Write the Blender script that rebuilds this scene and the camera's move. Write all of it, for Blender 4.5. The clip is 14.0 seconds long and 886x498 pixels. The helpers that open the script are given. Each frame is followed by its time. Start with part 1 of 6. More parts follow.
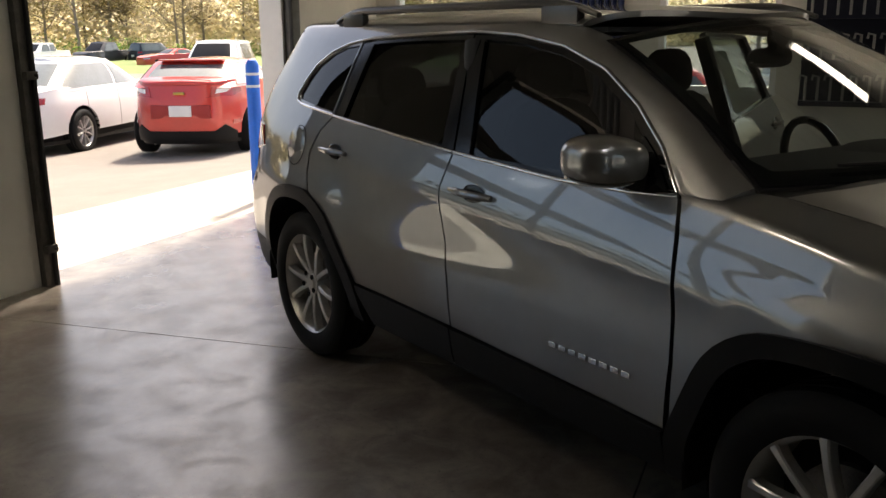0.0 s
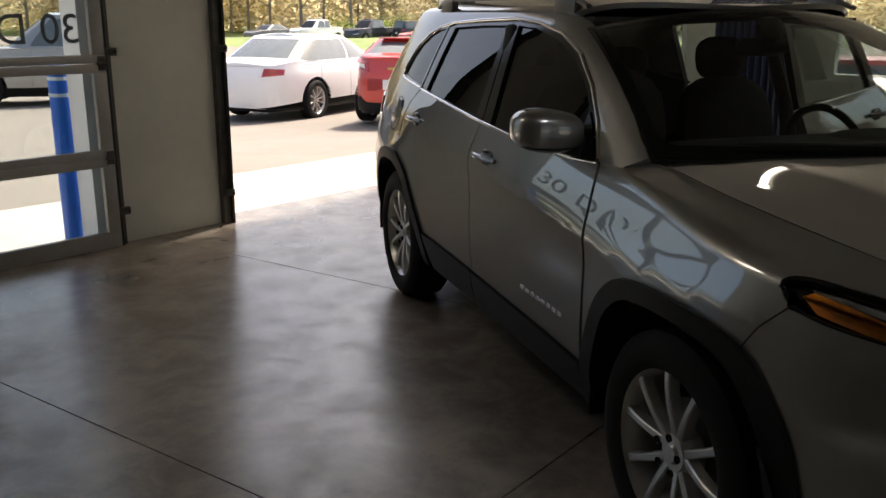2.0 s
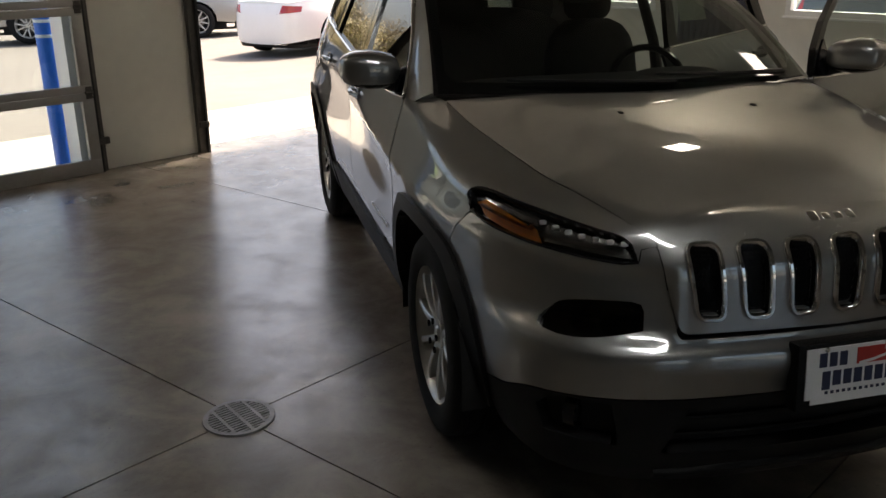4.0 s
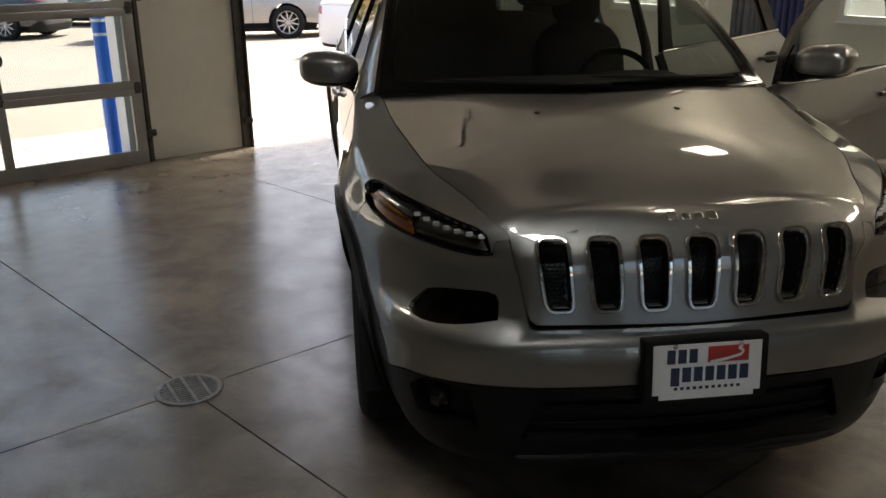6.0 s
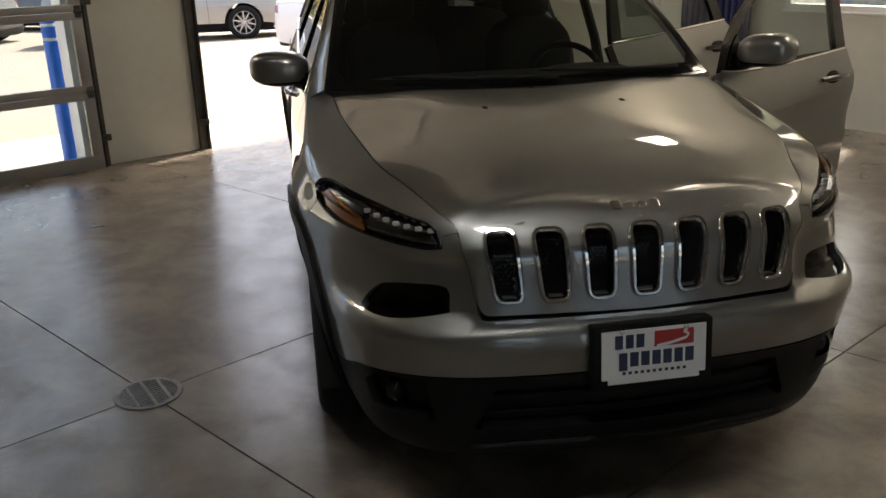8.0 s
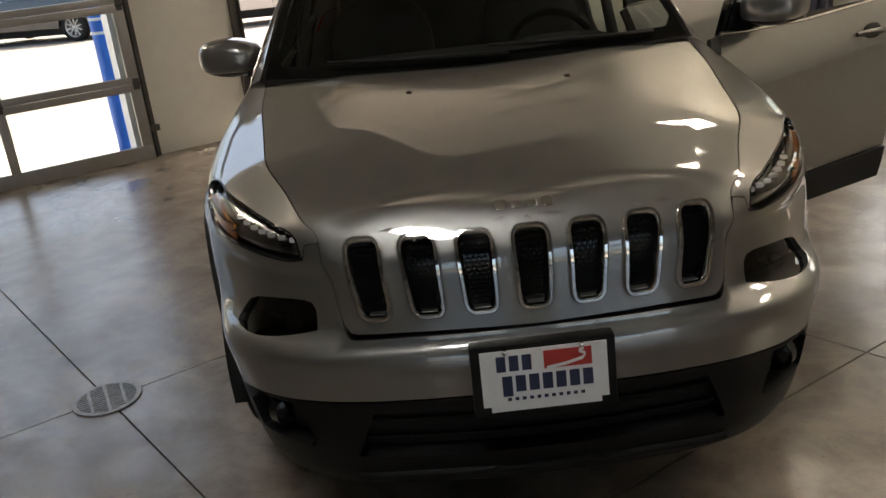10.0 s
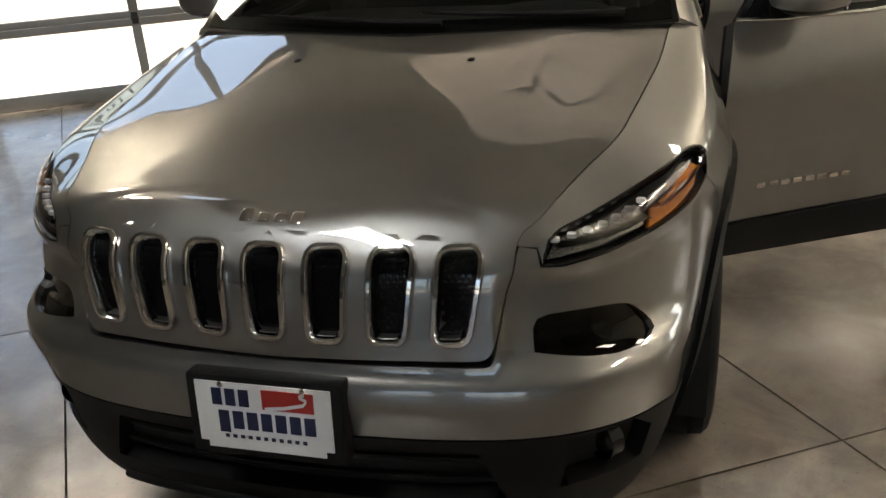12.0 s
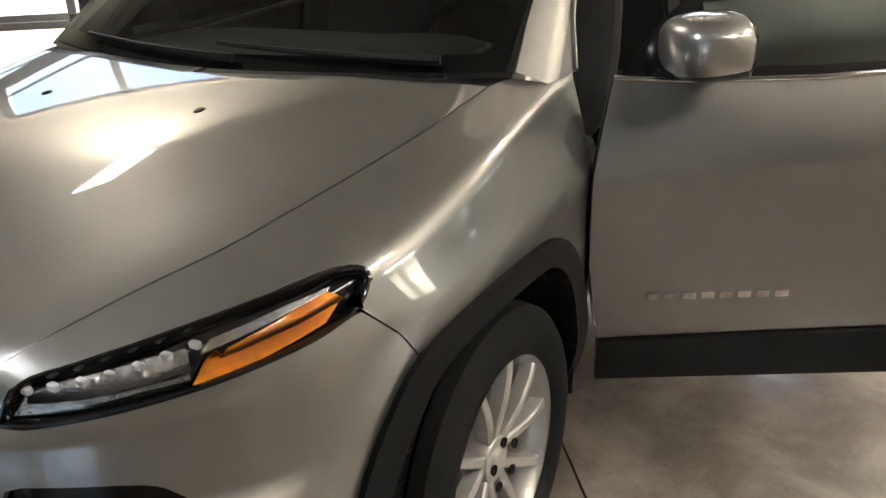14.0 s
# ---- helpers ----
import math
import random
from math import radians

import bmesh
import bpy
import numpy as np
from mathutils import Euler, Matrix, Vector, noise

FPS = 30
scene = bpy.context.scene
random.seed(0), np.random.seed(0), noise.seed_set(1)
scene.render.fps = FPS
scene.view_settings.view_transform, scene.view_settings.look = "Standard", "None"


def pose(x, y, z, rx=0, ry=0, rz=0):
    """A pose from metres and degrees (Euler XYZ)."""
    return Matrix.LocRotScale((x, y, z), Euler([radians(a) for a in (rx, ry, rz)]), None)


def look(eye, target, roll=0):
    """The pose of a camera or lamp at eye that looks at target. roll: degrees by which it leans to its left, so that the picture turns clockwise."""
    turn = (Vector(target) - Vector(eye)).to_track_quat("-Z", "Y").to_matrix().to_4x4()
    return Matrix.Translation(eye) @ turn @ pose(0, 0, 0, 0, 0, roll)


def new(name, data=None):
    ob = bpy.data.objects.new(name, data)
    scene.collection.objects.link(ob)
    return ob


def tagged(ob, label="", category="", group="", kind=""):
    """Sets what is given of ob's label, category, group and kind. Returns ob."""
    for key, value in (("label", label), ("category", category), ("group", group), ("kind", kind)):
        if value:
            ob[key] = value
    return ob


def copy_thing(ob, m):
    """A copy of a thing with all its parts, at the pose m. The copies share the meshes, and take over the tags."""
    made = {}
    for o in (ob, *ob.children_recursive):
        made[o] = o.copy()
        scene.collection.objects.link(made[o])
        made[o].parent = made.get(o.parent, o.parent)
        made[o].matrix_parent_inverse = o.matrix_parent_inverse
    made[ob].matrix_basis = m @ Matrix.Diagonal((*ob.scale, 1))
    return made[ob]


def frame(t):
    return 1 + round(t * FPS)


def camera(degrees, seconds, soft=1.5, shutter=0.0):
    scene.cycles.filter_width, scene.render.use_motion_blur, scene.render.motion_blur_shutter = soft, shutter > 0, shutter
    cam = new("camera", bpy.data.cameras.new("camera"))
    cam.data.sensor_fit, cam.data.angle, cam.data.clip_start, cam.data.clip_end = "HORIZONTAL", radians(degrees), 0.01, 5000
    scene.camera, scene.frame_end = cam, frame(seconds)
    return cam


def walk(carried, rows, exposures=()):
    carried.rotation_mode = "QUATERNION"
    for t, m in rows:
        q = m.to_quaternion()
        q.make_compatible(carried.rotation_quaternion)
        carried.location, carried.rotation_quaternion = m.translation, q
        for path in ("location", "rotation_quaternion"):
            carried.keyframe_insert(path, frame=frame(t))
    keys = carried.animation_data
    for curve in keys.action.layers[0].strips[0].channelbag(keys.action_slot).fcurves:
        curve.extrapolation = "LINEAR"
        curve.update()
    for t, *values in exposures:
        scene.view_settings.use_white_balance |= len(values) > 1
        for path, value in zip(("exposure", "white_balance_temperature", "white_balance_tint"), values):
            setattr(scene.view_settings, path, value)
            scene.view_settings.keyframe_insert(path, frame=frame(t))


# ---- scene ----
cam = camera(54.0, 14.0)
PATH = [
    (0, (-2.695, -0.98, 1.531), (-1.571, 0.602, 1.048), -0.4),
    (0.5, (-2.604, -1.195, 1.516), (-1.616, 0.475, 1.033), 0.0),
    (1, (-2.463, -1.388, 1.541), (-1.523, 0.307, 1.047), 0.4),
    (1.5, (-2.311, -1.661, 1.548), (-1.583, 0.121, 1.005), 0.5),
    (2, (-2.184, -1.897, 1.555), (-1.563, -0.069, 1.031), 0.3),
    (2.5, (-2.052, -2.152, 1.566), (-1.423, -0.353, 0.96), 1.1),
    (2.7, (-1.975, -2.241, 1.58), (-1.347, -0.455, 0.936), 1.3),
    (4.8, (-1.273, -2.841, 1.66), (-0.889, -0.992, 1.0), -1.7),
    (5, (-1.201, -2.86, 1.656), (-0.828, -1.006, 1.005), -1.7),
    (5.5, (-1.014, -2.907, 1.646), (-0.738, -1.036, 0.995), -0.0),
    (6, (-0.951, -2.957, 1.654), (-0.704, -1.085, 0.997), -0.5),
    (6.5, (-0.944, -2.985, 1.662), (-0.679, -1.1, 1.05), -0.9),
    (7, (-0.928, -2.993, 1.661), (-0.666, -1.114, 1.028), -1.6),
    (7.5, (-0.924, -2.992, 1.656), (-0.64, -1.121, 1.009), -0.9),
    (8, (-0.91, -2.999, 1.661), (-0.589, -1.141, 0.994), -1.6),
    (8.2, (-0.871, -2.993, 1.671), (-0.546, -1.136, 1.002), -2.4),
    (10.5, (0.048, -2.742, 1.616), (-0.08, -0.898, 0.851), -4.7),
    (11, (0.347, -2.686, 1.624), (-0.059, -0.934, 0.75), -1.4),
    (11.5, (0.589, -2.52, 1.617), (-0.009, -0.806, 0.779), -6.0),
    (12, (0.773, -2.329, 1.613), (0.273, -0.576, 0.79), -3.9),
    (12.5, (1.002, -2.145, 1.618), (0.385, -0.415, 0.827), -2.2),
    (13, (1.155, -1.893, 1.581), (0.421, -0.183, 0.849), -4.0),
    (13.5, (1.32, -1.647, 1.57), (0.601, 0.044, 0.78), -4.9),
    (14, (1.608, -1.381, 1.564), (0.661, 0.185, 0.758), -3.2),
]
EXPOSURE = [(0, 1.2, 7200, 11), (2.5, 1.15, 7100, 11), (5, 1.75, 7200, 11), (8, 1.9, 7400, 11), (10.5, 2.4, 7500, 13), (11.5, 2.45, 7300, 12), (12, 2.65, 7300, 12), (12.5, 2.9, 7100, 12), (13.5, 3.2, 6900, 12), (14, 3.45, 6900, 12)]
walk(cam, [(t, look(eye, target, roll)) for t, eye, target, roll in PATH], EXPOSURE)
SKY, SUN = 0.15, 4.5
TUBES, COOL = 5.0, 6.0
LIGHTS = [(4.4, -0.9), (-2.35, 4.2), (4.6, 2.7), (3.6, -3.4)]
COOL_LIGHT = (-1.9, -1.9)
BOLLARDS = [(-0.07, 5.32), (3.84, 5.46)]

# ---- world and light ----
world = bpy.data.worlds.new("world")
scene.world = world
world.use_nodes = True
wn, wl = world.node_tree.nodes, world.node_tree.links
sky = wn.new("ShaderNodeTexSky")
sky.sky_type, sky.sun_disc = "NISHITA", False
sky.sun_elevation, sky.sun_rotation = radians(54), radians(50)
sky.air_density, sky.dust_density, sky.ozone_density = 0.8, 5.0, 0.6
wn["Background"].inputs[1].default_value = SKY
wl.new(sky.outputs[0], wn["Background"].inputs[0])
sun = new("sun", bpy.data.lights.new("sun", "SUN"))
sun.data.energy, sun.data.angle, sun.data.color = SUN, radians(6), (1.0, 0.95, 0.88)
el, az = radians(54), radians(50)
sun.matrix_world = look((0, 0, 0), (-math.sin(az) * math.cos(el), -math.cos(az) * math.cos(el), -math.sin(el)))
sun.location = (0, 0, 30)

YAW = 30.0
HALL = pose(0, 0, 0, 0, 0, YAW)


# ---- materials ----
def surface(name, colour, rough=0.5, metal=0.0, vary=0.0, size=1.0, bump=0.0, bump_size=60.0, colour2=None, rough2=None, coat=0.0, coat_rough=0.03,
            spots=0.0, per_object=0.0, spec=0.5, ramp_at=(0.38, 0.6)):
    """A procedural surface: two noises vary its colour and gloss, a fine one gives the relief."""
    m = bpy.data.materials.new(name)
    m.use_nodes = True
    n, l = m.node_tree.nodes, m.node_tree.links
    b = n["Principled BSDF"]
    b.inputs["Base Color"].default_value = (*colour, 1)
    b.inputs["Roughness"].default_value = rough
    b.inputs["Metallic"].default_value = metal
    b.inputs["Coat Weight"].default_value = coat
    b.inputs["Coat Roughness"].default_value = coat_rough
    b.inputs["Specular IOR Level"].default_value = spec
    co = n.new("ShaderNodeTexCoord").outputs["Object"]
    if vary > 0 or colour2 or rough2 is not None:
        big = n.new("ShaderNodeTexNoise")
        big.inputs["Scale"].default_value, big.inputs["Detail"].default_value, big.inputs["Roughness"].default_value = size, 8, 0.62
        fine = n.new("ShaderNodeTexNoise")
        fine.inputs["Scale"].default_value, fine.inputs["Detail"].default_value = size * 9, 6
        mix = n.new("ShaderNodeMath")
        mix.operation = "MULTIPLY_ADD"
        l.new(co, big.inputs["Vector"]), l.new(co, fine.inputs["Vector"])
        l.new(fine.outputs["Fac"], mix.inputs[0])
        mix.inputs[1].default_value = 0.35
        half = n.new("ShaderNodeMath")
        half.operation = "MULTIPLY_ADD"
        l.new(big.outputs["Fac"], half.inputs[0])
        half.inputs[1].default_value, half.inputs[2].default_value = 0.65, 0.0
        l.new(half.outputs[0], mix.inputs[2])
        ramp = n.new("ShaderNodeValToRGB")
        c2 = colour2 or tuple(c * (1 - vary) for c in colour)
        ramp.color_ramp.elements[0].position, ramp.color_ramp.elements[0].color = ramp_at[0], (*c2, 1)
        ramp.color_ramp.elements[1].position, ramp.color_ramp.elements[1].color = ramp_at[1], (*colour, 1)
        l.new(mix.outputs[0], ramp.inputs[0])
        last = ramp.outputs[0]
        if per_object:
            info = n.new("ShaderNodeObjectInfo")
            hsv = n.new("ShaderNodeHueSaturation")
            rng = n.new("ShaderNodeMapRange")
            rng.inputs[3].default_value, rng.inputs[4].default_value = 1 - per_object, 1 + per_object
            l.new(info.outputs["Random"], rng.inputs[0]), l.new(rng.outputs[0], hsv.inputs["Value"]), l.new(last, hsv.inputs["Color"])
            last = hsv.outputs[0]
        l.new(last, b.inputs["Base Color"])
        if rough2 is not None:
            rr = n.new("ShaderNodeMapRange")
            rr.inputs[1].default_value, rr.inputs[2].default_value, rr.inputs[3].default_value, rr.inputs[4].default_value = 0.35, 0.65, rough2, rough
            l.new(mix.outputs[0], rr.inputs[0]), l.new(rr.outputs[0], b.inputs["Roughness"])
    if bump > 0:
        t = n.new("ShaderNodeTexNoise")
        t.inputs["Scale"].default_value, t.inputs["Detail"].default_value = bump_size, 4
        bp = n.new("ShaderNodeBump")
        bp.inputs["Strength"].default_value, bp.inputs["Distance"].default_value = bump, 0.004
        l.new(co, t.inputs["Vector"]), l.new(t.outputs["Fac"], bp.inputs["Height"]), l.new(bp.outputs[0], b.inputs["Normal"])
    return m


def glass(name, tint, rough=0.0):
    """A thin pane: it lets light straight through, tinted, and mirrors it by Fresnel."""
    m = bpy.data.materials.new(name)
    m.use_nodes = True
    n, l = m.node_tree.nodes, m.node_tree.links
    n.remove(n["Principled BSDF"])
    tr, gl, mx, fr = (n.new("ShaderNode" + k) for k in ("BsdfTransparent", "BsdfGlossy", "MixShader", "Fresnel"))
    tr.inputs["Color"].default_value = (*tint, 1)
    gl.inputs["Roughness"].default_value = rough
    fr.inputs["IOR"].default_value = 1.5
    l.new(fr.outputs[0], mx.inputs[0]), l.new(tr.outputs[0], mx.inputs[1]), l.new(gl.outputs[0], mx.inputs[2])
    l.new(mx.outputs[0], n["Material Output"].inputs["Surface"])
    return m


def glow(name, colour, strength):
    m = bpy.data.materials.new(name)
    m.use_nodes = True
    b = m.node_tree.nodes["Principled BSDF"]
    b.inputs["Base Color"].default_value = (*colour, 1)
    b.inputs["Emission Color"].default_value = (*colour, 1)
    b.inputs["Emission Strength"].default_value = strength
    return m


M_PAINT = surface("champagne_grey_metallic_paint", (0.255, 0.254, 0.25), 0.4, 0.9, vary=0.06, size=2.0, coat=1.0, coat_rough=0.015)
M_PAINT.node_tree.nodes["Principled BSDF"].inputs["Coat IOR"].default_value = 2.1
M_PAINT.node_tree.nodes["Principled BSDF"].inputs["Specular Tint"].default_value = (0.25, 0.25, 0.25, 1)
M_BLACK = surface("black_textured_plastic", (0.008, 0.008, 0.0085), 0.5, 0, vary=0.2, size=6, bump=0.25, bump_size=900, spec=0.16)
M_GLOSS = surface("gloss_black_plastic", (0.01, 0.01, 0.011), 0.12, 0, vary=0.1, size=8)
M_DARK = surface("dark_underbody", (0.012, 0.012, 0.012), 0.85, 0, vary=0.3, size=5)
M_TRIM = surface("dark_grey_cabin_trim", (0.02, 0.02, 0.021), 0.7, 0, vary=0.25, size=9, bump=0.2, bump_size=700)
M_SEAT = surface("black_seat_cloth", (0.014, 0.014, 0.015), 0.9, 0, vary=0.3, size=14, bump=0.4, bump_size=500)
M_CHROME = surface("bright_chrome", (0.78, 0.78, 0.78), 0.07, 1.0, vary=0.06, size=20)
M_SATIN = surface("satin_grey_metal", (0.14, 0.135, 0.13), 0.3, 0.8, vary=0.1, size=10)
M_ALLOY = surface("silver_painted_alloy", (0.6, 0.59, 0.57), 0.38, 0.7, vary=0.12, size=12, coat=0.6)
M_RUBBER = surface("tyre_rubber", (0.01, 0.01, 0.01), 0.75, 0, vary=0.35, size=8, bump=0.3, bump_size=300, spec=0.2)
M_DISC = surface("brake_steel", (0.16, 0.15, 0.14), 0.45, 0.9, vary=0.4, size=20)
M_GLASS = glass("light_green_glass", (0.42, 0.47, 0.45))
M_TINT = glass("dark_tinted_glass", (0.06, 0.06, 0.065))
M_CLEAR = glass("clear_lens", (0.9, 0.9, 0.9))
M_PANE = glass("clear_window_pane", (0.86, 0.9, 0.9))
M_AMBER = surface("amber_reflector", (1.0, 0.3, 0.004), 0.35, 0.0, vary=0.25, size=60, bump=0.5, bump_size=700, coat=0.15)
M_REFLECT = surface("lamp_reflector", (0.5, 0.5, 0.49), 0.24, 1.0, vary=0.45, size=40, bump=0.8, bump_size=130)
M_PLATE = surface("white_plate_plastic", (0.75, 0.75, 0.76), 0.35, 0, vary=0.05, size=12)
M_NAVY = surface("navy_print", (0.012, 0.018, 0.06), 0.4, 0, vary=0.1, size=30)
M_REDP = surface("red_print", (0.42, 0.03, 0.025), 0.4, 0, vary=0.1, size=30)
M_TAIL = surface("red_tail_lamp", (0.45, 0.015, 0.015), 0.15, 0, vary=0.3, size=30, coat=1.0)
M_PAPER = surface("paper", (0.6, 0.6, 0.5), 0.8, 0, vary=0.1, size=10)


# ---- builders ----
def box(bm, x0, x1, y0, y1, z0, z1, bevel=0.0):
    vs = [bm.verts.new((x, y, z)) for x in (x0, x1) for y in (y0, y1) for z in (z0, z1)]
    fs = [bm.faces.new([vs[i] for i in f]) for f in ((0, 1, 3, 2), (4, 6, 7, 5), (0, 4, 5, 1), (2, 3, 7, 6), (0, 2, 6, 4), (1, 5, 7, 3))]
    if bevel:
        es = {e for f in fs for e in f.edges}
        bmesh.ops.bevel(bm, geom=list(es), offset=bevel, segments=2, affect="EDGES", profile=0.6)
    return vs


def spin(bm, profile, steps=32, axis="z", centre=(0, 0, 0), arc=(0, 360), cap=False):
    """Turns a profile of (radius, height) round an axis."""
    full = arc[1] - arc[0] >= 360
    rings = []
    for i in range(steps if full else steps + 1):
        w = radians(arc[0] + (arc[1] - arc[0]) * i / steps)
        ring = []
        for r, h in profile:
            p = {"z": (r * math.cos(w), r * math.sin(w), h), "x": (h, r * math.cos(w), r * math.sin(w)), "y": (r * math.cos(w), h, r * math.sin(w))}[axis]
            ring.append(bm.verts.new(Vector(p) + Vector(centre)))
        rings.append(ring)
    n = len(rings)
    for i in range(n if full else n - 1):
        a, b = rings[i], rings[(i + 1) % n]
        for j in range(len(profile) - 1):
            bm.faces.new((a[j], b[j], b[j + 1], a[j + 1]))
    if cap and full:
        bm.faces.new([r[0] for r in rings]), bm.faces.new([r[-1] for r in reversed(rings)])


def tube(bm, points, radius, sides=8, flat=1.0, closed=False):
    """A rod along points; radius may be a number or one for each point."""
    pts = [Vector(p) for p in points]
    rings, last = [], None
    for i, p in enumerate(pts):
        d = (pts[(i + 1) % len(pts)] - pts[i - 1]) if closed else (pts[min(i + 1, len(pts) - 1)] - pts[max(i - 1, 0)])
        d.normalize()
        up = last if last is not None else (Vector((0, 0, 1)) if abs(d.z) < 0.9 else Vector((1, 0, 0)))
        s = d.cross(up).normalized()
        u = s.cross(d).normalized()
        last = u
        r = radius[i] if isinstance(radius, (list, tuple)) else radius
        rings.append([bm.verts.new(p + s * (r * math.cos(2 * math.pi * k / sides)) + u * (r * flat * math.sin(2 * math.pi * k / sides))) for k in range(sides)])
    for i in range(len(rings) if closed else len(rings) - 1):
        a, b = rings[i], rings[(i + 1) % len(rings)]
        for k in range(sides):
            bm.faces.new((a[k], a[(k + 1) % sides], b[(k + 1) % sides], b[k]))
    if not closed:
        bm.faces.new(list(reversed(rings[0]))), bm.faces.new(rings[-1])


def link(name, me, material, parent=None, m=None, label="", smooth=None):
    if me.materials is not None and not me.materials:
        me.materials.append(material)
    ob = new(name, me)
    if parent:
        ob.parent = parent
    if m is not None:
        ob.matrix_basis = m
    if label:
        ob["label"] = label
    return ob


def part(name, bm, material, parent=None, label="", m=None, smooth=35):
    """Links a bmesh as one mesh object, under a thing or a part."""
    me = bpy.data.meshes.new(name)
    bmesh.ops.recalc_face_normals(bm, faces=bm.faces)
    if smooth:
        lim = radians(smooth)
        for f in bm.faces:
            f.smooth = True
        for e in bm.edges:
            e.smooth = len(e.link_faces) == 2 and e.calc_face_angle(0) < lim
    bm.to_mesh(me)
    bm.free()
    return link(name, me, material, parent, m, label)


def boxes(name, material, *bs, parent=None, m=None, label="", bevel=0.0, smooth=35):
    bm = bmesh.new()
    for b in bs:
        box(bm, *b, bevel=bevel)
    return part(name, bm, material, parent, label, m, smooth)


def empty(name, m, label="", category="", group="", kind=""):
    ob = new(name)
    ob.empty_display_size = 0.2
    ob.matrix_basis = m
    return tagged(ob, label, category, group, kind)


def dense(poly, step, closed=True):
    """The same polygon with long edges divided."""
    out = []
    n = len(poly)
    for i in range(n if closed else n - 1):
        a, b = np.array(poly[i], float), np.array(poly[(i + 1) % n], float)
        k = max(1, int(math.ceil(np.linalg.norm(b - a) / step)))
        out += [tuple(a + (b - a) * j / k) for j in range(k)]
    if not closed:
        out.append(tuple(poly[-1]))
    return out


def flow(pts, k=4):
    """A smooth line through points (Catmull-Rom)."""
    p = [np.array(q, float) for q in pts]
    p = [2 * p[0] - p[1]] + p + [2 * p[-1] - p[-2]]
    out = []
    for i in range(1, len(p) - 2):
        for j in range(k):
            t = j / k
            out.append(tuple(0.5 * (2 * p[i] + (p[i + 1] - p[i - 1]) * t + (2 * p[i - 1] - 5 * p[i] + 4 * p[i + 1] - p[i + 2]) * t * t + (3 * p[i] - p[i - 1] - 3 * p[i + 1] + p[i + 2]) * t ** 3)))
    return out + [tuple(p[-2])]


def half_plane(poly, p, n):
    """The part of a polygon on the side of p to which n points."""
    out = []
    for i, a in enumerate(poly):
        b = poly[(i + 1) % len(poly)]
        da, db = (a[0] - p[0]) * n[0] + (a[1] - p[1]) * n[1], (b[0] - p[0]) * n[0] + (b[1] - p[1]) * n[1]
        if da >= 0:
            out.append(a)
        if da * db < 0:
            k = da / (da - db)
            out.append((a[0] + (b[0] - a[0]) * k, a[1] + (b[1] - a[1]) * k))
    return out


def area(poly):
    return 0.5 * sum(a[0] * b[1] - b[0] * a[1] for a, b in zip(poly, poly[1:] + poly[:1]))


def normals_of(surf, uv):
    e = 2e-3
    u, v = uv[:, 0], uv[:, 1]
    n = np.cross(surf(u + e, v) - surf(u - e, v), surf(u, v + e) - surf(u, v - e))
    return n / (np.linalg.norm(n, axis=1, keepdims=True) + 1e-12)


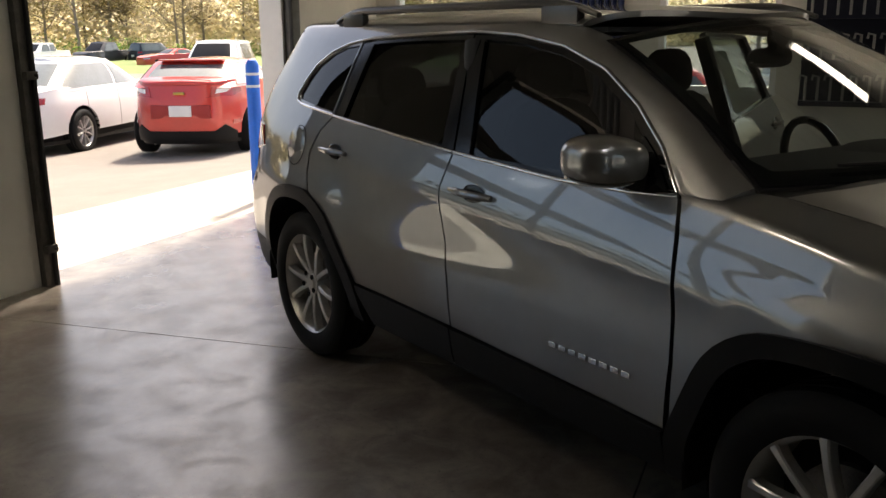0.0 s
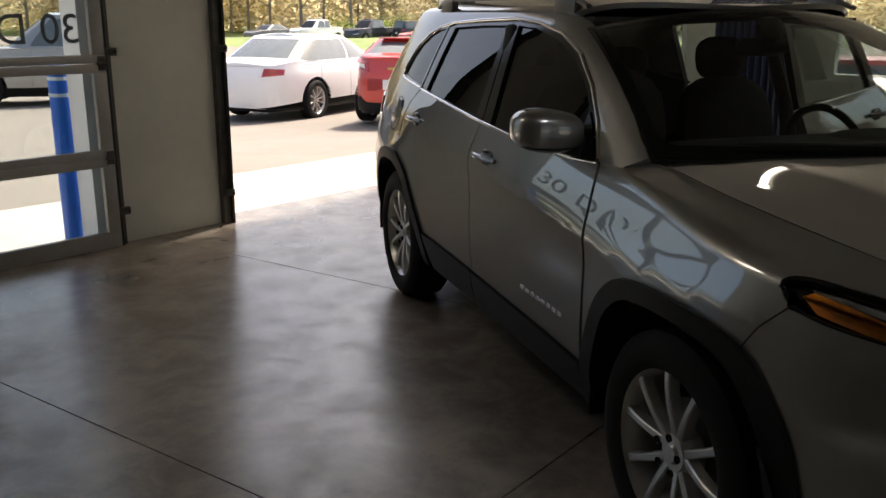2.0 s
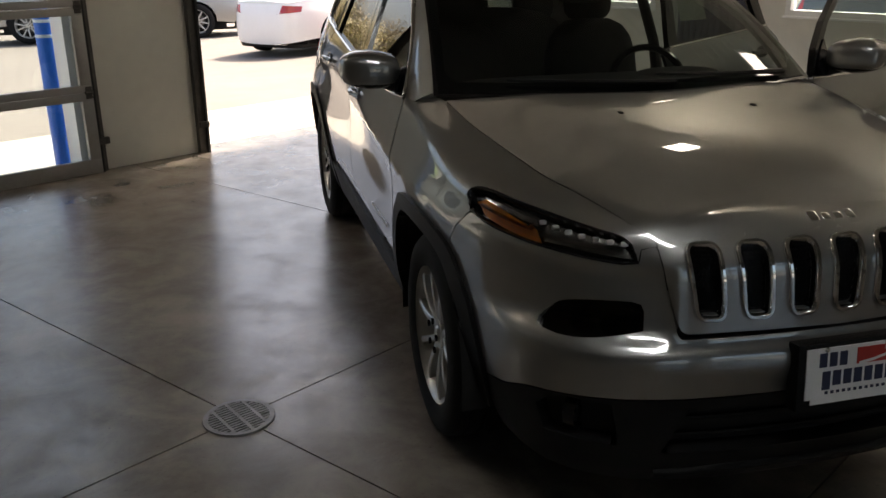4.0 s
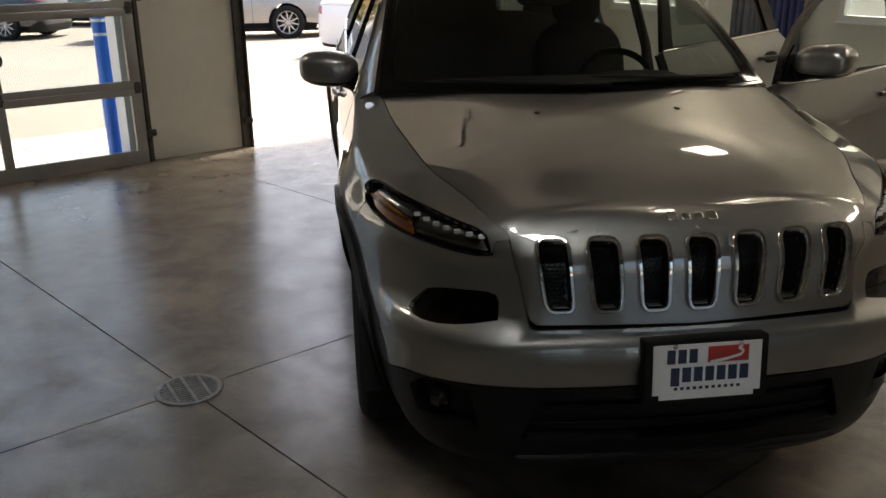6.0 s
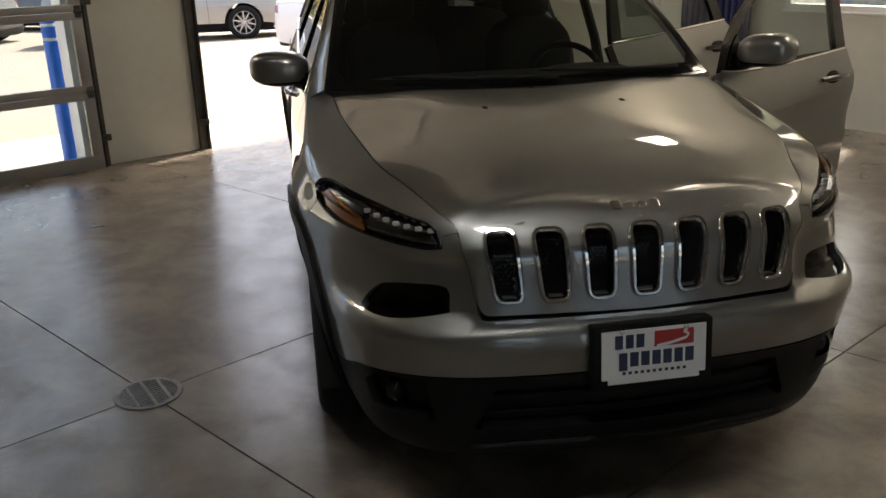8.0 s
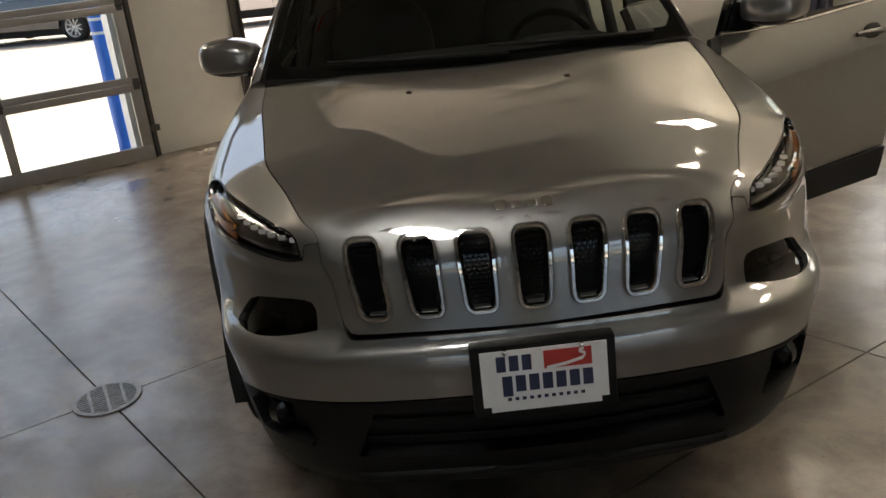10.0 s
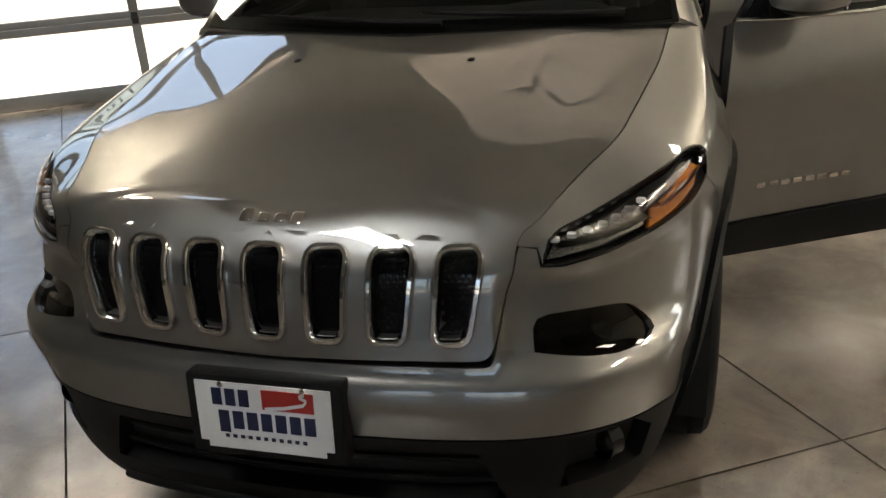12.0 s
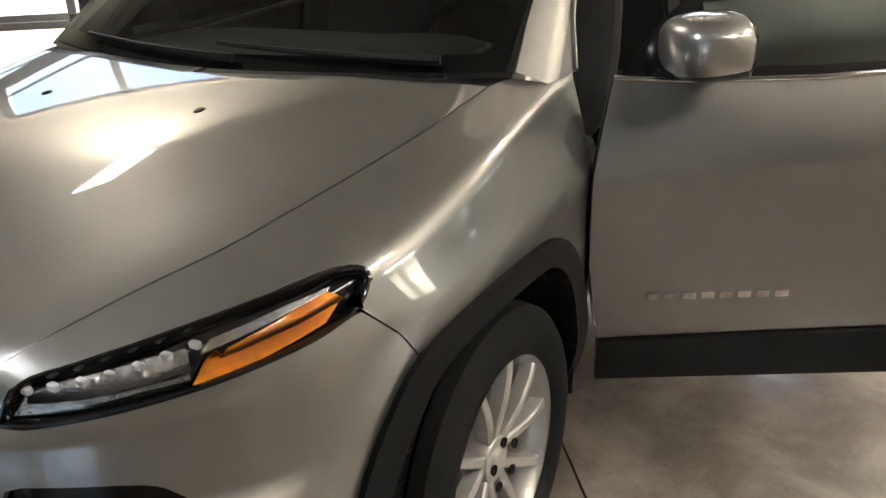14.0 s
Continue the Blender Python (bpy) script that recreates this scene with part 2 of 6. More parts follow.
def panel(name, surf, poly, material, parent=None, holes=(), step=(0.04, 0.04), lift=0.0, fold=0.012, sides=(1,), base=(0, 0, 0), label="", m=None, flip=1.0):
    """A sheet panel: the part of a smooth surface inside a polygon of its two parameters, its rim folded inwards. sides: 1, -1 or both, for the mirrored half."""
    step = np.array(step, float)
    poly = dense(poly, float(step.min()))
    if area(poly) < 0:
        poly = poly[::-1]
    rims = [poly]
    cut = []
    for h in holes:
        h = list(h) if area(list(h)) > 0 else list(h)[::-1]
        cut.append(h)
        rims.append(h)
    lo, hi = np.min(poly, 0), np.max(poly, 0)
    i0, i1 = np.floor(lo / step).astype(int), np.ceil(hi / step).astype(int)
    index, uvs, faces = {}, [], []

    def vert(p):
        key = (round(p[0] * 2e4), round(p[1] * 2e4))
        if key not in index:
            index[key] = len(uvs)
            uvs.append(p)
        return index[key]

    rows = []
    for j in range(i0[1], i1[1]):
        strip = half_plane(half_plane(poly, (0, j * step[1]), (0, 1)), (0, (j + 1) * step[1]), (0, -1))
        if len(strip) < 3:
            continue
        for i in range(i0[0], i1[0]):
            piece = half_plane(half_plane(strip, (i * step[0], 0), (1, 0)), ((i + 1) * step[0], 0), (-1, 0))
            if len(piece) < 3:
                continue
            todo = [piece]
            for h in cut:
                nxt = []
                for q in todo:
                    inside = q
                    for a, b in zip(h, h[1:] + h[:1]):
                        n = (-(b[1] - a[1]), b[0] - a[0])
                        outer = half_plane(inside, a, (-n[0], -n[1]))
                        if len(outer) > 2 and abs(area(outer)) > 1e-9:
                            nxt.append(outer)
                        inside = half_plane(inside, a, n)
                        if len(inside) < 3:
                            break
                todo = nxt
            for q in todo:
                if abs(area(q)) < 1e-9:
                    continue
                f = []
                for p in q:
                    k = vert(p)
                    if k not in f:
                        f.append(k)
                if len(f) > 2:
                    rows.append(f)
    uv = np.array(uvs)
    nor = normals_of(surf, uv) * flip
    pos = surf(uv[:, 0], uv[:, 1]) + nor * lift
    count = {}
    for f in rows:
        for a, b in zip(f, f[1:] + f[:1]):
            count[(a, b)] = count.get((a, b), 0) + 1
    edge = [(a, b) for (a, b) in count if (b, a) not in count]
    segs = np.array([(a, b) for r in rims for a, b in zip(r, r[1:] + r[:1])])
    keep = []
    if edge and fold > 0:
        mid = np.array([(uv[a] + uv[b]) / 2 for a, b in edge])
        A, D = segs[:, 0], segs[:, 1] - segs[:, 0]
        k = np.clip(((mid[:, None] - A) * D).sum(-1) / ((D ** 2).sum(-1) + 1e-12), 0, 1)
        far = np.linalg.norm(mid[:, None] - A - k[..., None] * D, axis=-1).min(1)
        keep = [e for e, d in zip(edge, far) if d < 2e-4 and max(abs(pos[e[0]][0]), abs(pos[e[1]][0])) > 2e-3]
    allv, alln, allf = [], [], []
    for s in sides:
        off = len(allv)
        g = np.array([s, 1, 1])
        allv += list(pos * g - np.array(base))
        alln += list(nor * g)
        faces = [[off + k for k in f] for f in rows]
        for a, b in keep:
            k = len(allv)
            t = pos[b] - pos[a]
            side = np.cross(t, nor[a])
            side = side / (np.linalg.norm(side) + 1e-9)
            for p, n in ((a, nor[a]), (b, nor[b])):
                allv.append(pos[p] * g - np.array(base))
            for p in (b, a):
                allv.append((pos[p] - nor[p] * fold) * g - np.array(base))
            alln += [side * g] * 4
            faces.append([k + 1, k, k + 3, k + 2])
        if s * flip < 0:
            faces = [f[::-1] for f in faces]
        allf += faces
    me = bpy.data.meshes.new(name)
    me.from_pydata([tuple(v) for v in allv], [], allf)
    me.polygons.foreach_set("use_smooth", [True] * len(me.polygons))
    me.normals_split_custom_set_from_vertices([tuple(n) for n in alln])
    return link(name, me, material, parent, m, label)


def ribbon(name, surf, path, width, material, parent=None, lift=(0.0, 0.006), closed=False, step=0.03, sides=(1,), base=(0, 0, 0), label="", m=None, flip=1.0):
    """A raised, round-backed strip along a line on a surface."""
    path = dense(path, step, closed)
    uv = np.array(path)
    p, n = surf(uv[:, 0], uv[:, 1]), normals_of(surf, uv) * flip
    t = (np.roll(p, -1, 0) - np.roll(p, 1, 0)) if closed else np.gradient(p, axis=0)
    t = t / (np.linalg.norm(t, axis=1, keepdims=True) + 1e-9)
    c = np.cross(t, n)
    c = c / (np.linalg.norm(c, axis=1, keepdims=True) + 1e-9)
    prof = ((-0.5, 0), (-0.42, 0.75), (-0.18, 1), (0.18, 1), (0.42, 0.75), (0.5, 0))
    bm = bmesh.new()
    for s in sides:
        g = np.array([s, 1, 1])
        rings = []
        for i in range(len(p)):
            rings.append([bm.verts.new(tuple((p[i] + c[i] * (width * a) + n[i] * (lift[0] + (lift[1] - lift[0]) * b)) * g - np.array(base))) for a, b in prof])
        k = len(rings)
        for i in range(k if closed else k - 1):
            a, b = rings[i], rings[(i + 1) % k]
            for j in range(len(prof) - 1):
                bm.faces.new((a[j], a[j + 1], b[j + 1], b[j]))
        if not closed:
            bm.faces.new(rings[0]), bm.faces.new(rings[-1])
    return part(name, bm, material, parent, label, m, 50)


def arc_points(cy, cz, r, a0, a1, n, squeeze=1.0):
    return [(cy + r * math.cos(radians(a0 + (a1 - a0) * i / n)), cz + squeeze * r * math.sin(radians(a0 + (a1 - a0) * i / n))) for i in range(n + 1)]


def round_rect(cx, cy, w, h, r, n=3, skew=0.0):
    out = []
    for sx, sy, a in ((1, 1, 0), (-1, 1, 90), (-1, -1, 180), (1, -1, 270)):
        for i in range(n + 1):
            t = radians(a + 90 * i / n)
            y = sy * (h / 2 - r) + r * math.sin(t)
            out.append((cx + sx * (w / 2 - r) + r * math.cos(t) + skew * y, cy + y))
    return out


def blob(bm, centre, half, power=2.6, rings=10, seg=18, m=None, taper=None):
    """A rounded box: a superellipsoid."""
    def sp(c, e):
        return math.copysign(abs(c) ** e, c)
    e = 2 / power
    grid = []
    for i in range(rings + 1):
        v = -math.pi / 2 + math.pi * i / rings
        row = []
        for j in range(seg):
            u = 2 * math.pi * j / seg
            p = Vector((half[0] * sp(math.cos(v), e) * sp(math.cos(u), e), half[1] * sp(math.cos(v), e) * sp(math.sin(u), e), half[2] * sp(math.sin(v), e)))
            if taper:
                p = taper(p)
            row.append(bm.verts.new((m @ p if m else p) + Vector(centre)))
        grid.append(row)
    for i in range(rings):
        for j in range(seg):
            q = (grid[i][j], grid[i][(j + 1) % seg], grid[i + 1][(j + 1) % seg], grid[i + 1][j])
            bm.faces.new(q)
    bmesh.ops.remove_doubles(bm, verts=[v for r in (grid[0], grid[-1]) for v in r], dist=1e-5)

def concrete_floor():
    """Sealed concrete: broad tone, drifting smears, small specks and a patchy polish."""
    m = surface("polished_concrete", (0.27, 0.243, 0.212), 0.3, 0, bump=0.06, bump_size=24)
    n, l = m.node_tree.nodes, m.node_tree.links
    b = n["Principled BSDF"]
    co = n.new("ShaderNodeTexCoord").outputs["Object"]

    def layer(scale, detail, rough, warp, lo, hi, a, z):
        t = n.new("ShaderNodeTexNoise")
        for key, value in (("Scale", scale), ("Detail", detail), ("Roughness", rough), ("Distortion", warp)):
            t.inputs[key].default_value = value
        r = n.new("ShaderNodeMapRange")
        r.interpolation_type = "SMOOTHSTEP"
        for k, value in zip((1, 2, 3, 4), (lo, hi, a, z)):
            r.inputs[k].default_value = value
        l.new(co, t.inputs["Vector"]), l.new(t.outputs["Fac"], r.inputs[0])
        return r.outputs[0]

    def times(p, q):
        k = n.new("ShaderNodeMath")
        k.operation = "MULTIPLY"
        l.new(p, k.inputs[0]), l.new(q, k.inputs[1])
        return k.outputs[0]
    smear = layer(1.3, 2, 0.5, 0, 0.2, 0.8, 0.82, 1.1)
    tone = times(times(layer(0.45, 1, 0.5, 0, 0.2, 0.8, 0.84, 1.1), smear), times(layer(3.6, 8, 0.66, 0.4, 0.32, 0.7, 0.66, 1.24), layer(70, 2, 0.5, 0, 0.62, 0.75, 1.0, 0.7)))
    mix = n.new("ShaderNodeVectorMath")
    mix.operation = "SCALE"
    mix.inputs[0].default_value = (0.225, 0.193, 0.162)
    l.new(tone, mix.inputs["Scale"]), l.new(mix.outputs[0], b.inputs["Base Color"])
    for link in list(b.inputs["Roughness"].links):
        l.remove(link)
    b.inputs["Roughness"].default_value = 0.27
    l.new(layer(4.4, 8, 0.66, 0.3, 0.33, 0.68, 0.35, 1.6), b.inputs["Specular IOR Level"])
    return m


M_CONC = concrete_floor()
M_JOINT = surface("joint_dirt", (0.035, 0.03, 0.027), 0.9, 0, vary=0.4, size=20)
M_WALL = surface("cream_wall_paint", (0.66, 0.64, 0.57), 0.55, 0, vary=0.07, size=1.2, bump=0.1, bump_size=120)
# wall colour darkened to stand for the dim end of the hall
M_SHOP = surface("shade_darkened_wall", (0.16, 0.155, 0.14), 0.6, 0, vary=0.15, size=1.2, bump=0.1, bump_size=120)
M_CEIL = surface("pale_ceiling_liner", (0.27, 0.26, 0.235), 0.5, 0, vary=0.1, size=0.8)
M_ALU = surface("clear_anodised_aluminium", (0.42, 0.41, 0.39), 0.42, 0.7, vary=0.12, size=5)
M_STEEL = surface("galvanised_track_steel", (0.12, 0.115, 0.105), 0.5, 0.8, vary=0.35, size=9)
M_JAMB = surface("dark_rubber_seal", (0.015, 0.015, 0.015), 0.7, 0, vary=0.2, size=9)
M_WHITE = surface("white_exterior_metal", (0.78, 0.78, 0.77), 0.45, 0, vary=0.06, size=2)
M_BLUE = surface("blue_bollard_sleeve", (0.006, 0.13, 0.62), 0.4, 0, vary=0.14, size=5)
M_BAND = surface("pale_reflective_band", (0.62, 0.68, 0.74), 0.4, 0, vary=0.08, size=12)
M_ASPH = surface("pale_worn_asphalt", (0.2, 0.175, 0.152), 0.9, 0, vary=0.16, size=0.35, bump=0.5, bump_size=90)
M_APRON = surface("pale_concrete_apron", (0.47, 0.43, 0.375), 0.8, 0, vary=0.14, size=0.9, bump=0.3, bump_size=60)
M_GRATE = surface("worn_cast_iron", (0.26, 0.25, 0.24), 0.42, 0.7, vary=0.4, size=25)
M_VINYL = surface("grey_vinyl_lettering", (0.2, 0.2, 0.21), 0.6, 0, vary=0.05, size=20)
M_FROST = surface("frosted_door_panel", (0.66, 0.65, 0.6), 0.45, 0, vary=0.08, size=1.5)
M_CURT = surface("navy_vinyl_curtain", (0.018, 0.026, 0.085), 0.22, 0, vary=0.2, size=6)
M_RACK = surface("dark_blue_rack", (0.012, 0.014, 0.03), 0.4, 0, vary=0.3, size=8)
M_TUBE = glow("fluorescent_tube", (1.0, 0.94, 0.84), TUBES)
M_COOL = glow("daylight_tube", (0.9, 0.96, 1.0), COOL)


def plain(name, bm, material, m=None, kind="structure", label="", category="", parent=None):
    return tagged(part(name, bm, material, parent, m=m), label, category, "", kind)


# floor: slabs between saw-cut joints, round a drain
DRAIN = Vector((-1.553, 0.228))
floor = boxes("floor", M_JOINT, (-11, 6.2, -9.2, 5.2, -0.25, -0.012), m=HALL)
tagged(floor, "stained polished concrete floor with saw-cut joints", "floor", kind="structure")
room = [HALL @ Vector(p) for p in ((-10.9, -9.1, 0), (6.1, -9.1, 0), (6.1, 5.19, 0), (-10.9, 5.19, 0))]


def side_of(p, deg, keep):
    d = Vector((math.cos(radians(deg)), math.sin(radians(deg))))
    n = Vector((-d.y, d.x)) * keep
    return (p[0] + n.x * 0.0035, p[1] + n.y * 0.0035), (n.x, n.y)


LINES = [(DRAIN, -53.5), (DRAIN, 32.5), (Vector((-0.91, 2.78)), -52.3), (DRAIN + Vector((-2.0, -3.2)), 31.0), (DRAIN + Vector((-3.3, -2.2)), -54.0)]
cells = [[(p.x, p.y) for p in room]]
for p, deg in LINES:
    nxt = []
    for cpoly in cells:
        for keep in (1, -1):
            q, n = side_of(p, deg, keep)
            piece = half_plane(cpoly, q, n)
            if len(piece) > 2 and abs(area(piece)) > 0.02:
                nxt.append(piece)
    cells = nxt
for cpoly in cells:
    bm = bmesh.new()
    lowv = [bm.verts.new((x, y, -0.03)) for x, y in cpoly]
    topv = [bm.verts.new((x, y, 0)) for x, y in cpoly]
    bm.faces.new(topv), bm.faces.new(lowv[::-1])
    for i in range(len(cpoly)):
        j = (i + 1) % len(cpoly)
        bm.faces.new((lowv[i], lowv[j], topv[j], topv[i]))
    part("slab", bm, M_CONC, floor, m=HALL.inverted(), smooth=0)

# drain grate
drain = empty("floor_drain", pose(DRAIN.x, DRAIN.y, 0, 0, 0, 24), "round cast-iron drain grate set in the floor", "drain")
bm = bmesh.new()
spin(bm, [(0.132, 0.0), (0.13, 0.006), (0.112, 0.006), (0.11, 0.001)], 40)
part("rim", bm, M_GRATE, drain)
bm = bmesh.new()
spin(bm, [(0.0, 0.0012), (0.112, 0.0012)], 32)
part("sump", bm, M_DARK, drain, smooth=0)
for i in range(-6, 7):
    y = i * 0.0165
    x = math.sqrt(0.112 ** 2 - y * y)
    boxes("bar", M_GRATE, (-x, x, y - 0.0045, y + 0.0045, 0.0013, 0.0055), parent=drain)
for i in (-1, 0, 1):
    x = 0.062 * i
    y = math.sqrt(0.112 ** 2 - x * x)
    boxes("cross_bar", M_GRATE, (x - 0.006, x + 0.006, -y, y, 0.0013, 0.006), parent=drain)

# walls with their openings
TOP = 4.7
DOOR_TOP = 3.15
wall = boxes("wall_door_side", M_WALL, (0.08, 0.95, 4.98, 5.18, 0, DOOR_TOP), (3.86, 6.0, 4.98, 5.18, 0, DOOR_TOP), (-10.8, -3.42, 4.98, 5.18, 0, DOOR_TOP), (-10.8, 6.0, 4.98, 5.18, DOOR_TOP, TOP), m=HALL)
tagged(wall, "cream-painted wall with pier between two overhead doors", "wall", kind="structure")
ext = boxes("wall_outside_cladding", M_WHITE, (-10.8, -3.42, 5.18, 5.22, 0, TOP), (-0.07, 0.985, 5.18, 5.22, 0, DOOR_TOP), (3.665, 6.0, 5.18, 5.22, 0, DOOR_TOP), (-3.42, 6.0, 5.18, 5.22, DOOR_TOP, TOP),
            (-0.07, 0.08, 5.0, 5.18, 0, DOOR_TOP), (3.665, 3.7, 4.99, 5.18, 0, DOOR_TOP), m=HALL)
tagged(ext, "white metal cladding and door reveals", "cladding", kind="structure")
RW = 5.35
right = boxes("wall_window_side", M_WALL, (RW, RW + 0.16, -9.1, 4.98, 0, 1.0), (RW, RW + 0.16, -9.1, 4.98, 2.05, TOP), (RW, RW + 0.16, -9.1, -1.3, 1.0, 2.05), (RW, RW + 0.16, -0.28, 1.06, 1.0, 2.05), (RW, RW + 0.16, 2.08, 3.45, 1.0, 2.05),
              (RW, RW + 0.16, 4.75, 4.98, 1.0, 2.05), m=HALL)
tagged(right, "cream-painted wall with windows", "wall", kind="structure")
for i, (v0, v1) in enumerate(((1.06, 2.08), (3.45, 4.75), (-1.3, -0.28))):
    w = empty("window_%d" % (i + 1), HALL, "white-framed window looking on to the road", "window", kind="structure")
    boxes("window_frame", M_WHITE, (RW - 0.012, RW + 0.1, v0, v0 + 0.05, 1.0, 2.05), (RW - 0.012, RW + 0.1, v1 - 0.05, v1, 1.0, 2.05), (RW - 0.012, RW + 0.1, v0 + 0.05, v1 - 0.05, 1.0, 1.05), (RW - 0.012, RW + 0.1, v0 + 0.05, v1 - 0.05, 2.0, 2.05), parent=w)
    boxes("window_sill", M_WHITE, (RW - 0.024, RW - 0.013, v0 - 0.015, v1 + 0.015, 0.978, 1.0), parent=w, bevel=0.005)
    pn = boxes("pane", M_PANE, (RW + 0.05, RW + 0.055, v0 + 0.05, v1 - 0.05, 1.05, 2.0), parent=w)
    pn.visible_shadow = False
BACK_DOORS = ((-8.2, -5.0), (-3.6, -0.4))
# unseen walls that close the hall, its dimness put into their colour
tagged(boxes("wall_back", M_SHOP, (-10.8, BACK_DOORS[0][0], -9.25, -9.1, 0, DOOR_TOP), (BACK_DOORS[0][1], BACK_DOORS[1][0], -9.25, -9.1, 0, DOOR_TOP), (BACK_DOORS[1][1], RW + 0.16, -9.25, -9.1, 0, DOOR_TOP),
             (-10.8, RW + 0.16, -9.25, -9.1, DOOR_TOP, TOP), m=HALL), "unseen wall darkened for the hall's dimness, with two glazed overhead doors", "wall", kind="structure")
tagged(boxes("wall_far_side", M_SHOP, (-10.95, -10.8, -9.25, 5.18, 0, TOP), m=HALL), "plain unseen wall darkened for the hall's dimness", "wall", kind="structure")
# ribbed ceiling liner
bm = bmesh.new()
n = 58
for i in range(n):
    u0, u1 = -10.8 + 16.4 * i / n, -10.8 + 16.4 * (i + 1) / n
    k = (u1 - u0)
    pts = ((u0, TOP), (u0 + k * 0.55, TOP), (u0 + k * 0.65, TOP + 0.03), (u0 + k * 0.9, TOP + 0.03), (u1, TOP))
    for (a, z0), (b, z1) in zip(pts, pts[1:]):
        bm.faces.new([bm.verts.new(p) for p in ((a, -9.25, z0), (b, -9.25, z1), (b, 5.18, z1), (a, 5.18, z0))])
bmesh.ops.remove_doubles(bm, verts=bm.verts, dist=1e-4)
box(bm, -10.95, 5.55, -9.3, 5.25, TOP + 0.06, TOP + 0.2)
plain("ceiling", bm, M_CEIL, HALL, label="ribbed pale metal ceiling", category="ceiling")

# overhead doors: one closed, one raised
def overhead(name, m, u0, u1, sections, panes, label, lettering=(), bars=(), glazing=M_PANE):
    d = empty(name, m, label, "door", kind="structure")
    h = 0.615
    for k in range(sections):
        z0 = k * h
        lo, hi = (0.11 if k == 0 else 0.055), 0.06
        st = 0.055
        bm = bmesh.new()
        box(bm, u0, u1, -0.022, 0.022, z0 + 0.002, z0 + lo, bevel=0.003)
        box(bm, u0, u1, -0.022, 0.022, z0 + h - hi, z0 + h - 0.002, bevel=0.003)
        sec = part("section", bm, M_ALU, d, "aluminium door section")
        w = (u1 - u0) / panes
        at = [u0] + list(bars or [u0 + j * w for j in range(1, panes)]) + [u1]
        for j in range(panes + 1):
            wd = 0.085 if j in (0, panes) else 0.07
            c = at[j]
            a, b = (c, c + wd) if j == 0 else ((c - wd, c) if j == panes else (c - wd / 2, c + wd / 2))
            boxes("stile", M_ALU, (a, b, -0.0215, 0.0215, z0 + lo, z0 + h - hi), parent=sec, bevel=0.003)
        for j in range(panes):
            pn = boxes("pane", glazing, (at[j] + 0.036, at[j + 1] - 0.036, -0.003, 0.003, z0 + lo, z0 + h - hi), parent=sec, smooth=0)
            pn.visible_shadow = False
        for j in range(1, panes + 1):
            hx = at[j] - (0.03 if j == panes else 0)
            bm = bmesh.new()
            tube(bm, [(hx - 0.03, -0.028, z0 + h), (hx + 0.03, -0.028, z0 + h)], 0.012, 8)
            box(bm, hx - 0.025, hx + 0.025, -0.027, -0.022, z0 + h - 0.045, z0 + h + 0.045, bevel=0.002)
            part("hinge", bm, M_STEEL, sec)
    for text, u, z, size, space in lettering:
        cu = bpy.data.curves.new("letters", "FONT")
        cu.body, cu.size, cu.extrude, cu.align_x, cu.space_character = text, size, 0.0005, "CENTER", space
        tmp = new("letters", cu)
        me = bpy.data.meshes.new_from_object(tmp.evaluated_get(bpy.context.evaluated_depsgraph_get()))
        bpy.data.objects.remove(tmp)
        link("lettering", me, M_VINYL, d, m=pose(u, 0.005, z, 90, 0, 180), label="grey vinyl lettering on the glass")
    return d


overhead("door_1", HALL @ pose(0, 4.92, 0), -3.36, 0.045, 5, 3, "closed glazed aluminium overhead door with vinyl lettering", (("30 DAY", -0.52, 1.36, 0.26, 1.0), ("BEST PRICE", -1.62, 1.36, 0.2, 1.0), ("ON ALL TIRES", -1.68, 0.84, 0.17, 1.5)), (-2.2, -1.0))
d2 = overhead("door_2", HALL @ pose(0, 4.75, 3.4, 90, 0, 0), 0.96, 3.78, 5, 3, "frosted aluminium overhead door raised under the ceiling", glazing=M_FROST)
for i, (u0, u1) in enumerate(BACK_DOORS):
    overhead("door_%d" % (i + 3), HALL @ pose(0, -9.06, 0), u0 + 0.01, u1 - 0.01, 5, 3, "closed glazed aluminium overhead door at the far end")
# tracks, seals and brackets at the jambs
for name, u0, u1 in (("door_track", 0.052, 0.1), ("door_track", 0.9, 0.972), ("door_track", 3.7, 3.86)):
    t = empty(name, HALL, "vertical steel door track with dark seal", "door track")
    bm = bmesh.new()
    box(bm, u0, u1, 4.93, 4.979, 0.0, DOOR_TOP, bevel=0.003)
    part("channel", bm, M_STEEL, t)
    box_u = (u1 - 0.012, u1 + 0.008) if u0 > 0.5 and u0 < 2 else (u0 - 0.008, u0 + 0.012)
    boxes("seal", M_JAMB, (box_u[0], box_u[1], 4.905, 4.93, 0.0, DOOR_TOP), parent=t)
    for z in (0.24, 1.3, 2.4):
        boxes("bracket", M_STEEL, ((u0 + u1) / 2 - 0.03, (u0 + u1) / 2 + 0.05, 4.895, 4.929, z - 0.025, z + 0.025), parent=t, bevel=0.003)
        bm = bmesh.new()
        spin(bm, [(0.0, 0.02), (0.009, 0.02), (0.011, 0.0)], 8, "y", ((u0 + u1) / 2 + 0.03, 4.88, z))
        part("bolt", bm, M_STEEL, t)

